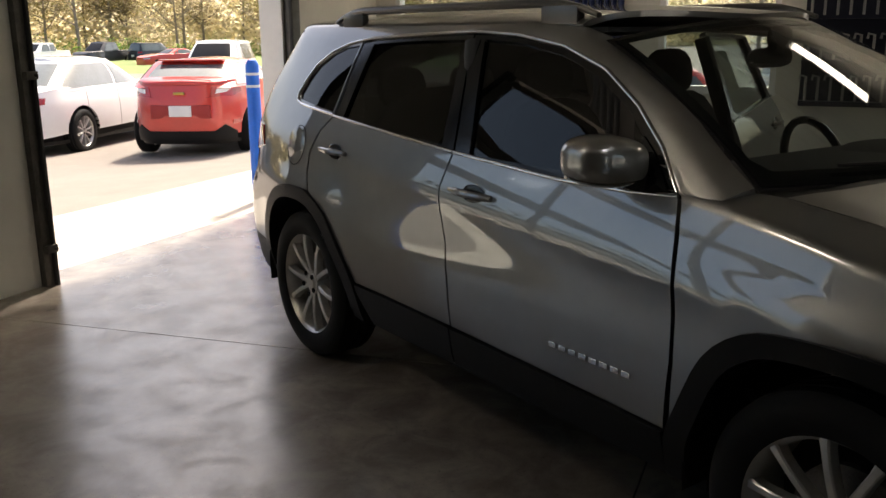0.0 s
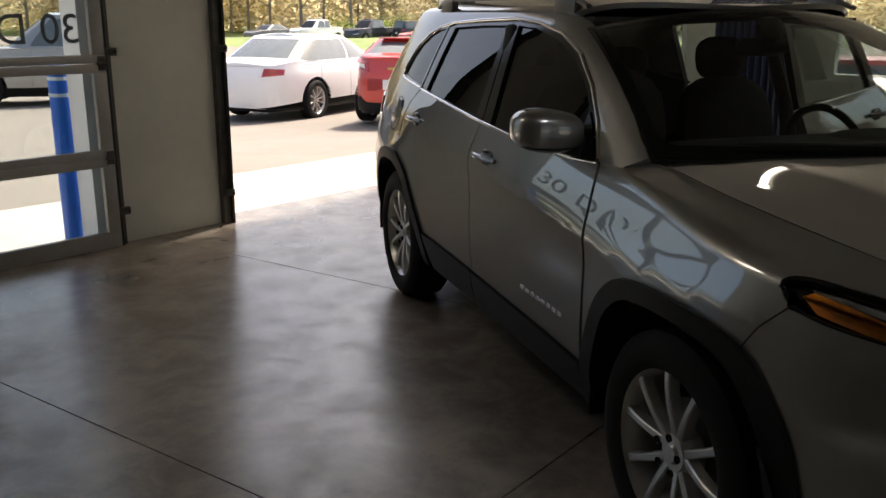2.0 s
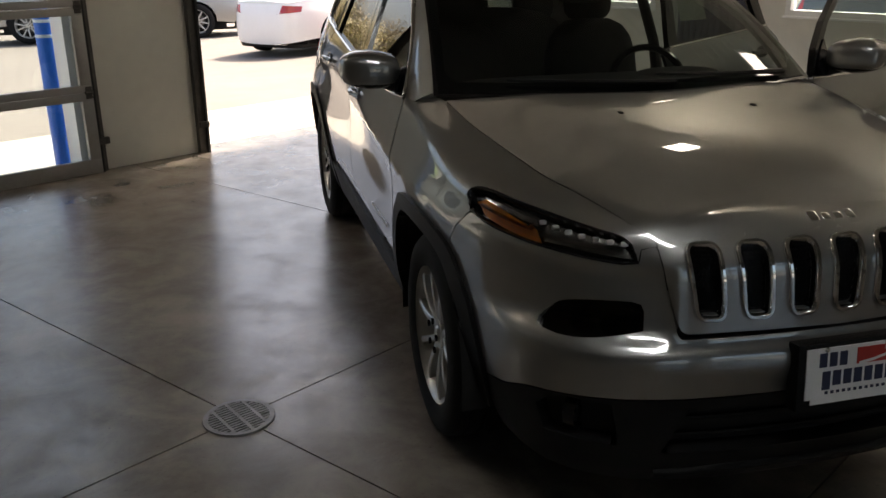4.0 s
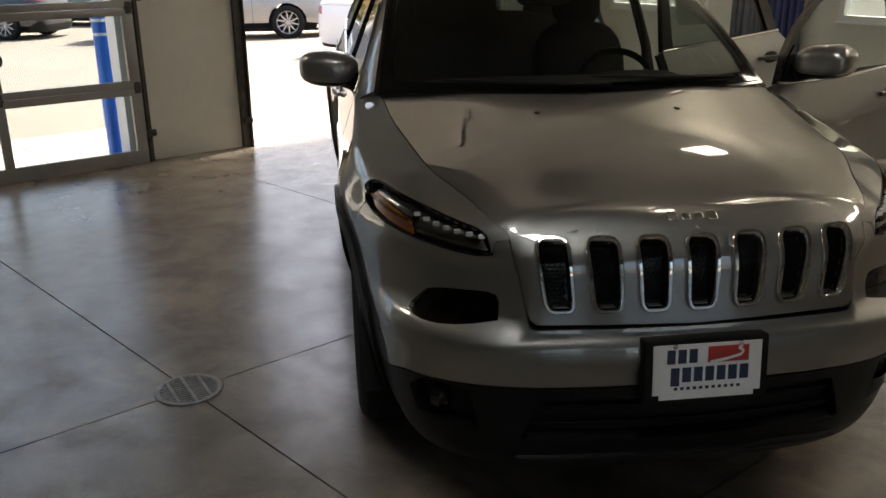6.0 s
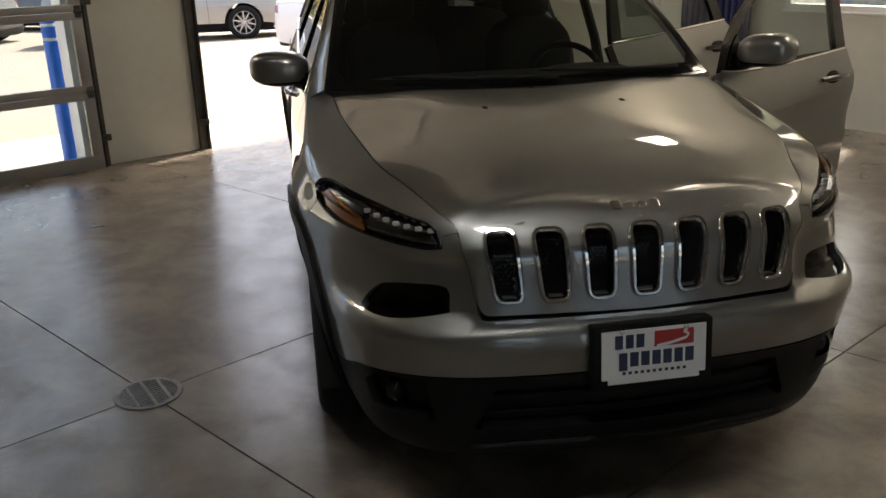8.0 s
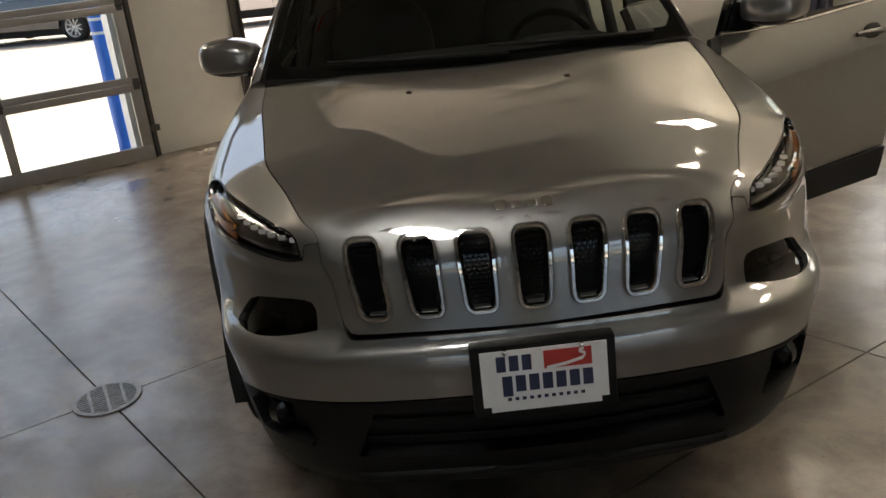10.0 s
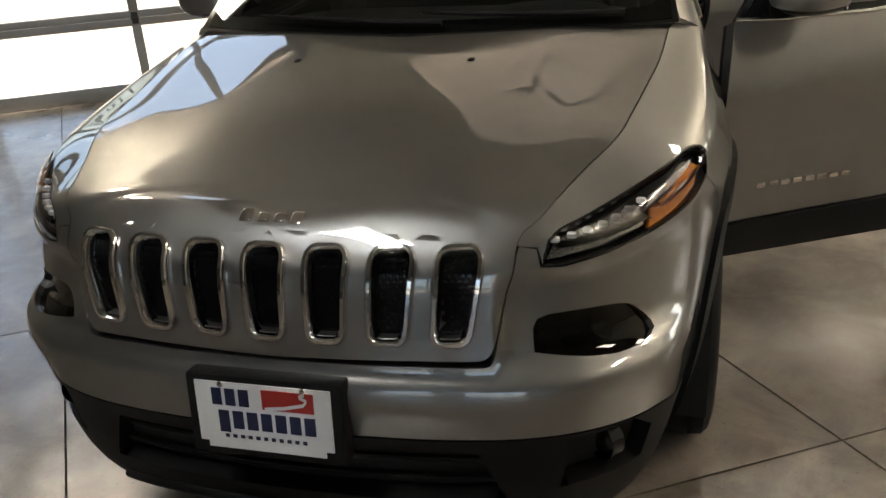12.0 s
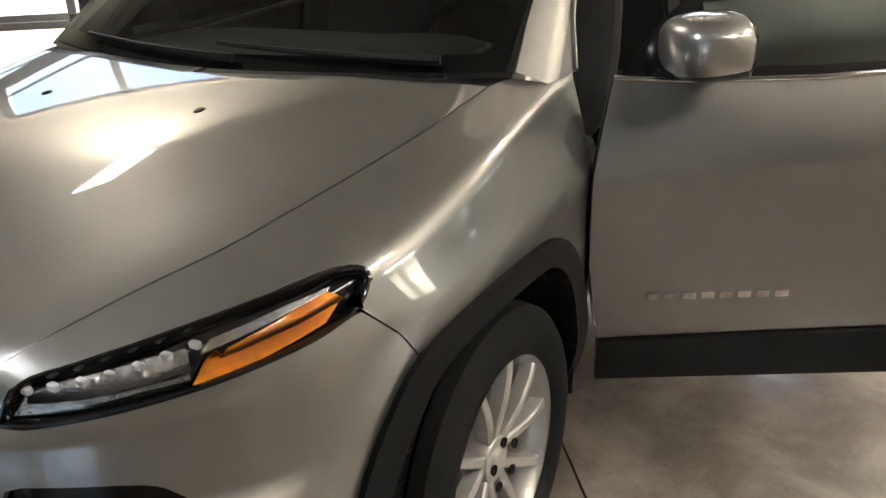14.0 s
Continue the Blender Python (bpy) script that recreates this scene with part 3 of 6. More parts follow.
# fluorescent fixtures under the ceiling
def fixture(m, tubes=M_TUBE, label="long fluorescent light with six bare tubes"):
    f = empty("ceiling_light", m, label, "ceiling light", "ceiling lights")
    bm = bmesh.new()
    box(bm, -0.26, 0.26, -0.66, 0.66, 0.04, 0.09, bevel=0.01)
    part("housing", bm, M_WHITE, f)
    for i in range(6):
        bm = bmesh.new()
        tube(bm, [(-0.2 + 0.08 * i, -0.6, 0.018), (-0.2 + 0.08 * i, 0.6, 0.018)], 0.027, 10)
        part("tube", bm, tubes, f)
    for y in (-0.5, 0.5):
        bm = bmesh.new()
        tube(bm, [(0, y, 0.09), (0, y, 0.44)], 0.006, 6)
        part("hanger", bm, M_STEEL, f)
    return f


f0 = fixture(HALL @ pose(LIGHTS[0][0], LIGHTS[0][1], TOP - 0.44, 0, 0, 0))
for u, v in LIGHTS[1:]:
    copy_thing(f0, HALL @ pose(u, v, TOP - 0.44, 0, 0, 0))
fixture(HALL @ pose(*COOL_LIGHT, TOP - 0.44), M_COOL, "long ceiling light with six bluish-white tubes")

# by the window wall: curtain and a dark rack with grey hooks
cur = empty("vinyl_curtain", HALL, "dark blue pleated vinyl curtain hanging on the wall", "curtain")
for i in range(11):
    bm = bmesh.new()
    v = 2.42 + 0.068 * i
    spin(bm, [(0.03, 0.35), (0.034, 1.0), (0.03, 2.6)], 10, "z", (RW - 0.07, v, 0))
    part("pleat", bm, M_CURT, cur)
bm = bmesh.new()
tube(bm, [(RW - 0.07, 2.32, 2.62), (RW - 0.07, 3.22, 2.62)], 0.014, 8)
part("rail", bm, M_STEEL, cur)
rack = empty("wall_rack", HALL, "dark wall rack with rows of grey steel hooks", "rack")
boxes("back_board", M_RACK, (RW - 0.05, RW - 0.004, -0.02, 0.86, 0.9, 2.3), parent=rack)
for z in (1.12, 1.46, 1.82):
    boxes("ledge", M_RACK, (RW - 0.16, RW - 0.05, -0.02, 0.86, z - 0.2, z - 0.17), parent=rack)
    for i in range(9):
        v = 0.03 + 0.098 * i
        bm = bmesh.new()
        tube(bm, [(RW - 0.09, v, z - 0.17), (RW - 0.09, v, z + 0.03), (RW - 0.09, v + 0.045, z + 0.04), (RW - 0.09, v + 0.05, z)], 0.011, 6)
        part("hook", bm, M_ALU, rack)

# outside: sloping lot, apron
def lot_z(v):
    return float(np.interp(v, (4, 5.2, 6.9, 12, 20, 40, 60, 100, 3000), (-0.02, -0.02, -0.06, -0.27, -0.45, -0.75, -0.95, -0.9, -0.9)))


bm = bmesh.new()
us = [-3000, -200, -60, -30, -12, 0, 12, 30, 60, 200, 3000]
vs = [-3000, -300, -60, -10, 4.5, 5.2, 6.9, 12, 20, 40, 60, 100, 300, 3000]
grid = [[bm.verts.new((u, v, lot_z(max(v, 5.2)) - (0.03 if v < 5.3 else 0.0) - (0.25 if -9.5 < v < 5.1 and -12 < u < 7 else 0))) for v in vs] for u in us]
for i in range(len(us) - 1):
    for j in range(len(vs) - 1):
        bm.faces.new((grid[i][j], grid[i + 1][j], grid[i + 1][j + 1], grid[i][j + 1]))
plain("ground", bm, M_ASPH, HALL, label="pale worn asphalt of a car lot", category="ground")
bm = bmesh.new()
for u0, u1 in ((-12, -4.2), (-4.19, -0.6), (-0.59, 3.1), (3.11, 6.6), (6.61, 10)):
    vv = [bm.verts.new((u, v, lot_z(v) + d)) for v, d in ((5.19, 0.012), (6.88, 0.006)) for u in (u0, u1)]
    ww = [bm.verts.new((u, v, lot_z(v) - 0.2)) for v in (5.19, 6.88) for u in (u0, u1)]
    bm.faces.new((vv[0], vv[1], vv[3], vv[2]))
    bm.faces.new((vv[2], vv[3], ww[3], ww[2])), bm.faces.new((vv[0], vv[2], ww[2], ww[0])), bm.faces.new((vv[1], vv[3], ww[3], ww[1]))
plain("apron", bm, M_APRON, HALL, label="pale concrete apron outside the doors", category="pavement")


def bollard(u, v, r, tall):
    z = lot_z(v)
    b = empty("bollard", HALL @ pose(u, v, z), "bright blue plastic-sleeved bollard with pale bands", "bollard", "bollards by the doors")
    bm = bmesh.new()
    spin(bm, [(0.0, tall), (r * 0.6, tall - 0.005), (r * 0.9, tall - 0.03), (r, tall - 0.07), (r, 0.0)], 24)
    part("sleeve", bm, M_BLUE, b)
    for h in (tall - 0.25, tall - 0.14):
        bm = bmesh.new()
        spin(bm, [(r, h), (r + 0.0025, h + 0.002), (r + 0.0025, h + 0.022), (r, h + 0.024)], 24)
        part("band", bm, M_BAND, b)


bollard(*BOLLARDS[0], 0.078, 1.27)
bollard(*BOLLARDS[1], 0.062, 1.33)


# ---- the shape of the SUV's body, in its own metres: nose towards -y, front axle at y = 0 ----
def curve(*knots):
    """A smooth curve through (t, value) knots that never overshoots them."""
    t, p = np.array(knots, float).T
    h, s = np.diff(t), np.diff(p) / np.diff(t)
    g = np.zeros(len(t))
    same = s[:-1] * s[1:] > 0
    w1, w2 = 2 * h[1:] + h[:-1], h[1:] + 2 * h[:-1]
    g[1:-1][same] = ((w1 + w2) / (w1 / np.where(s[:-1] == 0, 1, s[:-1]) + w2 / np.where(s[1:] == 0, 1, s[1:])))[same]
    g[0], g[-1] = s[0], s[-1]

    def at(x):
        x = np.clip(np.asarray(x, float), t[0], t[-1])
        i = np.clip(np.searchsorted(t, x, side="right") - 1, 0, len(t) - 2)
        k = (x - t[i]) / h[i]
        return (p[i] * (1 + 2 * k) * (1 - k) ** 2 + h[i] * g[i] * k * (1 - k) ** 2
                + p[i + 1] * k * k * (3 - 2 * k) + h[i] * g[i + 1] * k * k * (k - 1))
    return at


def soften(f, lo, hi, width, even=False):
    """The same curve with its small kinks rounded off."""
    x = np.linspace(lo - 4 * width, hi + 4 * width, 1600)
    y = f(x)
    y = np.where(x < lo, f(2 * lo - x) if even else 2 * f(lo) - f(2 * lo - x), np.where(x > hi, 2 * f(hi) - f(2 * hi - x), y))
    w = np.exp(-0.5 * (np.arange(-400, 401) * (x[1] - x[0]) / width) ** 2)
    w = w[w > 1e-4]
    pad = len(w) // 2
    y = np.convolve(np.concatenate([np.full(pad, y[0]), y, np.full(pad, y[-1])]), w / w.sum(), "valid")
    fine = curve(*zip(x[::4], y[::4]))
    return lambda v: fine(np.clip(v, lo, hi))


def ease(x, a, b):
    k = np.clip((np.asarray(x, float) - a) / (b - a), 0, 1)
    return k * k * k * (k * (6 * k - 15) + 10)


# the outline seen from above, from the middle of the nose along the side to the middle of the tail
out_x = curve((-1.5, 0), (-1.3, 0.2), (-1.1, 0.4), (-0.92, 0.568), (-0.74, 0.71), (-0.56, 0.803), (-0.38, 0.848), (-0.2, 0.876), (0, 0.888),
              (0.4, 0.888), (1.0, 0.892), (2.0, 0.896), (2.7, 0.898), (3.1, 0.872), (3.3, 0.838), (3.47, 0.785), (3.62, 0.68), (3.8, 0.51), (4.05, 0.27), (4.33, 0))
out_y = curve((-1.5, -0.93), (-1.3, -0.922), (-1.1, -0.9), (-0.92, -0.846), (-0.74, -0.732), (-0.56, -0.562), (-0.38, -0.38), (-0.2, -0.2), (0, 0),
              (3.1, 3.1), (3.3, 3.295), (3.47, 3.44), (3.62, 3.54), (3.8, 3.6), (4.05, 3.65), (4.33, 3.665))
# how far the surface stands out from it at each height: side, nose and tail
side_d = curve((0.2, -0.09), (0.33, -0.03), (0.45, -0.008), (0.56, 0.006), (0.72, 0.012), (0.84, 0.01), (0.885, 0.006), (0.93, -0.001), (1.0, -0.0155), (1.06, -0.033),
               (1.1, -0.05), (1.2, -0.094), (1.32, -0.145), (1.45, -0.205), (1.54, -0.25), (1.62, -0.32))
nose_d = curve((0.2, -0.06), (0.3, 0.0), (0.4, 0.024), (0.5, 0.036), (0.57, 0.05), (0.625, 0.061), (0.652, 0.058), (0.674, 0.042), (0.69, 0.026), (0.72, 0.02), (0.8, 0.008), (0.88, -0.012), (0.95, -0.042), (1.0, -0.07))
# the grille shield is folded across its middle: it leans back above the fold
shield_d = curve((0.2, 0), (0.66, 0.0), (0.7, 0.002), (0.78, 0.008), (0.835, 0.02), (0.86, 0.026), (0.885, 0.026), (0.915, 0.014), (0.945, -0.006), (0.97, -0.03))
tail_d = curve((0.2, -0.06), (0.35, 0.02), (0.6, 0.05), (0.75, 0.04), (0.85, 0.0), (1.1, -0.03), (1.3, -0.12), (1.55, -0.3), (1.62, -0.36))
shoulder = curve((-1.5, 0.956), (-1.2, 0.954), (-1.06, 0.948), (-0.95, 0.93), (-0.75, 0.928), (-0.55, 0.945), (-0.38, 0.962), (-0.2, 0.985), (0, 1.02), (0.25, 1.068), (0.5, 1.1), (0.8, 1.11))
mid_y = curve((-1.5, -0.79), (-1.2, -0.77), (-0.95, -0.7), (-0.74, -0.55), (-0.5, -0.37), (-0.2, -0.15), (0, -0.01), (0.25, 0.14), (0.5, 0.25), (0.8, 0.4))
mid_z = curve((-0.79, 0.982), (-0.6, 1.032), (-0.35, 1.078), (-0.1, 1.11), (0.1, 1.132), (0.25, 1.146), (0.4, 1.158))
out_x, out_y = soften(out_x, -1.5, 4.33, 0.06), soften(out_y, -1.5, 4.33, 0.06, True)
shoulder, mid_y = soften(shoulder, -1.5, 0.8, 0.08, True), soften(mid_y, -1.5, 0.8, 0.08, True)
mid_z = soften(mid_z, -0.79, 0.4, 0.08)
side_d = soften(side_d, 0.2, 1.62, 0.025)
LOW = 0.2


def door_d(z, zc):
    """The doors' section: zc is the height of the crease, which climbs to the rear."""
    def fall(h):
        k = np.maximum(h - 0.06, 0)
        return 0.1 * np.minimum(h, 0.06) + 1.75 * np.minimum(h, 0.06) ** 2 + 0.31 * k + 0.3 * k * k
    rim = fall(1.1 - zc) - 0.05
    over = rim - fall(np.clip(z - zc, 0, 1.1 - zc))
    k = np.clip((zc - z) / (zc - 0.68), 0, 1)
    under = rim + (side_d(0.68) - rim) * k * (2 - k) - 0.036 * k * (1 - k) ** 2
    return np.where(z > 1.1, side_d(z), np.where(z > zc, over, np.where(z > 0.68, under, side_d(z))))


def skirt(a, z):
    """The body's flanks, nose and tail: a runs along the outline, z is the height."""
    a, z = np.broadcast_arrays(np.asarray(a, float), np.asarray(z, float))
    e = 1e-3
    ox = lambda k: np.where(k < -1.5, -out_x(-3 - k), out_x(k))
    oy = lambda k: out_y(np.where(k < -1.5, -3 - k, k))
    tx, ty = ox(a + e) - ox(a - e), oy(a + e) - oy(a - e)
    n = np.hypot(tx, ty) + 1e-9
    nose, tail = ease(np.abs(a + 1.5) - 1.5, -0.38, -0.8), ease(a, 3.15, 3.6)
    d = side_d(z) * (1 - nose) * (1 - tail) + nose_d(z) * nose + tail_d(z) * tail
    am = np.abs(a + 1.5) - 1.5
    d = d + 0.55 * shield_d(z) * ease(am, -0.93, -1.05)
    # hollow beside the shield, over the bumper's beam
    d = d - 0.022 * ease(am, -1.05, -1.015) * ease(am, -0.42, -0.72) * ease(z, 0.672, 0.725) * ease(z, 0.895, 0.83)
    flare = np.exp(-((a - 0.02) / 0.42) ** 2) + np.exp(-((a - 2.7) / 0.45) ** 2)
    # doors and fenders: rounded shoulder over a crease, hollow under it
    zc = np.maximum(0.842 + 0.058 * a, 0.872)
    d = d + (door_d(z, zc) - side_d(z)) * ease(a, -0.5, -0.2) * ease(a, 2.5, 2.2)
    d = d + 0.028 * flare * ease(z, 0.3, 0.5) * ease(z, 0.97, 0.79)
    return np.stack([ox(a) + d * ty / n, oy(a) - d * tx / n, z], -1)


edge_q = curve((-0.988, 0.998), (-0.956, 1.085), (-0.86, 1.228), (-0.765, 1.308), (-0.64, 1.358), (-0.495, 1.376), (-0.3, 1.38), (-0.12, 1.358), (0.08, 1.312), (0.285, 1.27), (0.5, 1.2))
hood_crease = soften(curve((-0.95, 0.2), (-0.8, 0.235), (-0.55, 0.285), (-0.2, 0.36), (0.1, 0.43), (0.4, 0.48)), -0.95, 0.4, 0.1)


def front(a, q):
    """The front of the body in one piece: q from 0 to 1 goes up the flank, from 1 to 2 over the shoulder to the middle of the hood."""
    a, q = np.broadcast_arrays(np.asarray(a, float), np.asarray(q, float))
    am = np.where(a < -1.5, -3 - a, a)
    s = shoulder(am)
    low = skirt(a, LOW + (s - LOW) * np.minimum(q, 1))
    p0 = skirt(a, s)
    t0 = p0 - skirt(a, s - 0.01)
    t0 = t0 / np.linalg.norm(t0, axis=-1, keepdims=True)
    y3 = mid_y(am)
    p3 = np.stack([0 * a, y3, mid_z(y3)], -1)
    flat = (p0 - p3) * np.array([1, 1, 0])
    reach = np.linalg.norm(flat, axis=-1, keepdims=True)
    p1 = p0 + t0 * np.minimum(0.095, 0.34 * reach) - flat * 0.03
    lean = (mid_z(y3 + 0.01) - mid_z(y3 - 0.01)) / 0.02
    p2 = p3 + flat * 0.55
    p2[..., 2] = p2[..., 2] + lean * 0.55 * flat[..., 1]
    w = np.clip(q - 1, 0, 1)[..., None]
    top = p0 * (1 - w) ** 3 + 3 * p1 * w * (1 - w) ** 2 + 3 * p2 * w * w * (1 - w) + p3 * w ** 3
    # a raised middle with a soft crease down each side, running out to the windscreen's corners
    crease = hood_crease(top[..., 1])
    off = np.abs(top[..., 0]) - crease
    drop = np.clip(0.5 * (off + np.sqrt(off * off + 0.045 ** 2)) / 0.2, 0, 1)
    dome = 0.012 * (1 - drop * (1.5 - 0.5 * drop * drop)) * ease(top[..., 1], -0.88, -0.55)
    # the fenders fall away from the hood's edge
    k = np.clip((edge_q(am) - q) / np.maximum(edge_q(am) - 1, 0.05), 0, 1)
    sink = 0.05 * k * (1 - k) ** 2 * ease(am, -0.94, -0.72) * ease(am, 0.45, 0.3)
    top = top + np.stack([0 * a, 0 * a, dome - 0.002 - sink], -1)
    return np.where((q <= 1)[..., None], low, top)


def zq(a, z):
    """The front's q for a height on its flank."""
    return float((z - LOW) / (shoulder(a) - LOW))


def roof(a, w):
    """The roof: a along the outline, w from the side's top edge to the middle."""
    a, w = np.broadcast_arrays(np.asarray(a, float), np.asarray(w, float))
    p0 = skirt(a, 1.555)
    y3 = roof_y(a)
    p3 = np.stack([0 * a, y3, roof_z(y3)], -1)
    flat = (p0 - p3) * np.array([1, 1, 0])
    t0 = p0 - skirt(a, 1.545)
    t0 = t0 / np.linalg.norm(t0, axis=-1, keepdims=True)
    p1, p2 = p0 + t0 * 0.07, p3 + flat * 0.5
    k = w[..., None]
    return p0 * (1 - k) ** 3 + 3 * p1 * k * (1 - k) ** 2 + 3 * p2 * k * k * (1 - k) + p3 * k ** 3


roof_y = curve((0.8, 0.8), (2.9, 2.9), (3.3, 3.14), (3.6, 3.25), (4.33, 3.34))
roof_z = curve((0.8, 1.565), (1.0, 1.596), (1.3, 1.625), (1.8, 1.642), (2.4, 1.636), (3.0, 1.605), (3.34, 1.575))


def screen(u, t):
    """The windscreen: u from the middle to the side, t from its foot to the roof."""
    u, t = np.broadcast_arrays(np.asarray(u, float), np.asarray(t, float))
    foot = np.stack([0.775 * u, 0.16 + 0.17 * u ** 2, 1.128 + 0.006 * u], -1)
    head = np.stack([0.655 * u, 0.885 + 0.125 * u ** 2, 1.583 - 0.072 * u ** 2], -1)
    k = t[..., None]
    out = np.array([0, -0.55, 0.83])
    return foot + (head - foot) * k + out * (0.028 * 4 * k * (1 - k)) + np.stack([0 * u, 0 * u, 0.0 * u], -1)


CAR = empty("suv", pose(0, 0, 0), "champagne-grey compact SUV with two doors open, parked on the concrete floor", "car")
BOTH = (1, -1)


# front: hood with grille shield, fenders, bumper
HOOD_EDGE = [(-1.1, 0.683), (-1.062, 0.69), (-1.042, 0.735), (-1.024, 0.82), (-1.006, 0.91), (-0.988, 0.99), (-0.956, 1.085), (-0.86, 1.228), (-0.765, 1.308), (-0.64, 1.358),
             (-0.495, 1.376), (-0.3, 1.38), (-0.12, 1.358), (0.08, 1.312), (0.285, 1.27)]
HOOD_LOW, HOOD_TOP = flow(HOOD_EDGE[:6]), flow(HOOD_EDGE[5:])
LAMP_TOP = [(-0.94, 0.938), (-0.925, 0.985), (-0.88, 1.075), (-0.8, 1.135), (-0.735, 1.16), (-0.61, 1.172), (-0.46, 1.155), (-0.39, 1.12), (-0.357, 1.06), (-0.357, 1.0), (-0.375, 0.965)]
LAMP_LOW = [(-0.41, 0.946), (-0.48, 0.94), (-0.605, 0.944), (-0.735, 0.946), (-0.83, 0.94), (-0.9, 0.932)]
LAMP_TOP, LAMP_LOW = flow(LAMP_TOP, 3), flow(LAMP_LOW, 3)


def slot(k, w, z0, z1, r=0.022):
    """The rounded opening of one grille slot in the hood's parameters."""
    c = -1.5 + 0.128 * k
    mid, h = (z0 + z1) / 2, z1 - z0
    lean = -0.055 * k
    out = []
    for a, z in round_rect(c, mid, w, h, r, 3):
        f = (z - z0) / h
        a = c + (a - c) * (0.82 + 0.18 * min(1.0, f * 1.9)) - lean * 0.9 * (z - mid)
        out.append((a, zq(a, z)))
    return out


gap = 0.0017
hood = panel("hood", front,
             [(-1.5, zq(-1.5, 0.707))] + [(a - gap, q) for a, q in HOOD_LOW[:-1]] + [(a, q + gap * 1.4) for a, q in HOOD_TOP] + [(0.225, 1.6), (0.2, 1.8), (0.19, 2.0), (-0.6, 2.0), (-1.5, 2.0)],
             M_PAINT, CAR, holes=[slot(k, 0.074, 0.76, 0.929, 0.014) for k in range(4)], step=(0.03, 0.017), sides=BOTH, fold=0.03)
for s in BOTH:
    panel("fender", front,
          [(a, q - gap * 1.4) for a, q in HOOD_TOP] + [(0.33, 1.25), (0.46, 1.16), (0.545, 1.06), (0.515, 0.98), (0.49, 0.883), (0.467, 0.755), (0.462, 0.51), (0.48, 0.26)]
          + [(y, zq(y, z)) for y, z in flow(((0.435, 0.54), (0.35, 0.71), (0.24, 0.8), (0.1, 0.83), (-0.105, 0.83), (-0.285, 0.79)), 3)]
          + [(-0.327, 0.85), (-0.388, 0.945)] + [(a, q + 0.004) for a, q in LAMP_TOP[::-1]] + [(-0.946, 0.982)],
          M_PAINT, CAR, step=(0.035, 0.035), sides=(s,))
FOG = [(-0.965, 0.693), (-0.955, 0.785), (-0.86, 0.795), (-0.76, 0.775), (-0.715, 0.735), (-0.69, 0.672), (-0.8, 0.662)]
FOG = flow(FOG + FOG[:1], 3)[:-1]
PAINT_LOW = flow([(-0.478, 0.437), (-0.5, 0.447), (-0.58, 0.465), (-0.64, 0.49), (-0.71, 0.51), (-0.88, 0.528), (-1.06, 0.538), (-1.3, 0.542), (-1.5, 0.542)], 3)


def corner(q):
    return min(1.0, max(0.0, (0.75 - q) / 0.06))


bumper = panel("front_bumper", front,
               [(a, zq(a, z)) for a, z in PAINT_LOW[::-1]] + [(y, zq(y, z)) for y, z in ((-0.445, 0.58), (-0.385, 0.7), (-0.2885, 0.788))]
               + [(-0.3305, 0.85), (-0.3905, 0.941)] + [(a, q - 0.004) for a, q in LAMP_LOW] + [(-0.944, 0.932), (-0.948, 0.978), (-0.984, 0.986)]
               + [(a + gap + 0.005 * corner(q), q - 0.019 * corner(q)) for a, q in HOOD_LOW[:-1][::-1]] + [(-1.3, 0.661), (-1.5, 0.661)],
               M_PAINT, CAR, holes=[FOG], step=(0.03, 0.03), sides=BOTH, fold=0.03)
panel("lower_fascia", front, [(a, zq(a, z - 0.006)) for a, z in PAINT_LOW] + [(-1.5, zq(-1.5, 0.25)), (-1.0, zq(-1.0, 0.25)), (-0.7, zq(-0.7, 0.25)), (-0.5, zq(-0.5, 0.27)), (-0.475, zq(-0.475, 0.34))],
      M_BLACK, CAR, holes=[[(-1.6, zq(-1.5, 0.36)), (-1.03, zq(-1.03, 0.36)), (-1.09, zq(-1.09, 0.5)), (-1.6, zq(-1.5, 0.5))],
                           [(-0.92, zq(-0.9, 0.38)), (-0.72, zq(-0.72, 0.38)), (-0.7, zq(-0.7, 0.46)), (-0.76, zq(-0.76, 0.51)), (-0.9, zq(-0.9, 0.51))]],
      step=(0.05, 0.05), sides=BOTH, fold=0.05, label="black moulded plastic")
ribbon("lower_lip", front, [(-1.5, zq(-1.5, 0.3)), (-1.2, zq(-1.2, 0.3)), (-1.02, zq(-1.02, 0.29))], 0.024, M_BLACK, CAR, lift=(0.0, 0.014), sides=BOTH)
for z in (0.4, 0.455):
    ribbon("intake_bar", lambda a, q: front(a, q) + np.array([0, 0.035, 0]),
           [(-1.5, zq(-1.5, z)), (-1.06, zq(-1.06, z))], 0.016, M_BLACK, CAR, sides=BOTH)


def inner_shell():
    """Dark sheet behind the front's panels, seen in the gaps and openings."""
    def deep(a, q):
        a, q = np.broadcast_arrays(np.asarray(a, float), np.asarray(q, float))
        p = front(a, q)
        return p * np.array([0.955, 1, 1]) + np.stack([0 * a, 0.045 * ease(a, -0.5, -0.9), -0.03 * ease(q, 0.9, 1.3)], -1)
    panel("engine_bay_liner", deep, [(-1.5, 0.08), (-0.5, 0.1), (-0.48, 0.5), (-0.3, 0.79), (0.25, 0.82), (0.42, 0.9), (0.42, 1.2), (0.3, 1.6), (0.27, 2.0), (-1.5, 2.0)], M_DARK, CAR, step=(0.08, 0.08), sides=BOTH, fold=0)


inner_shell()

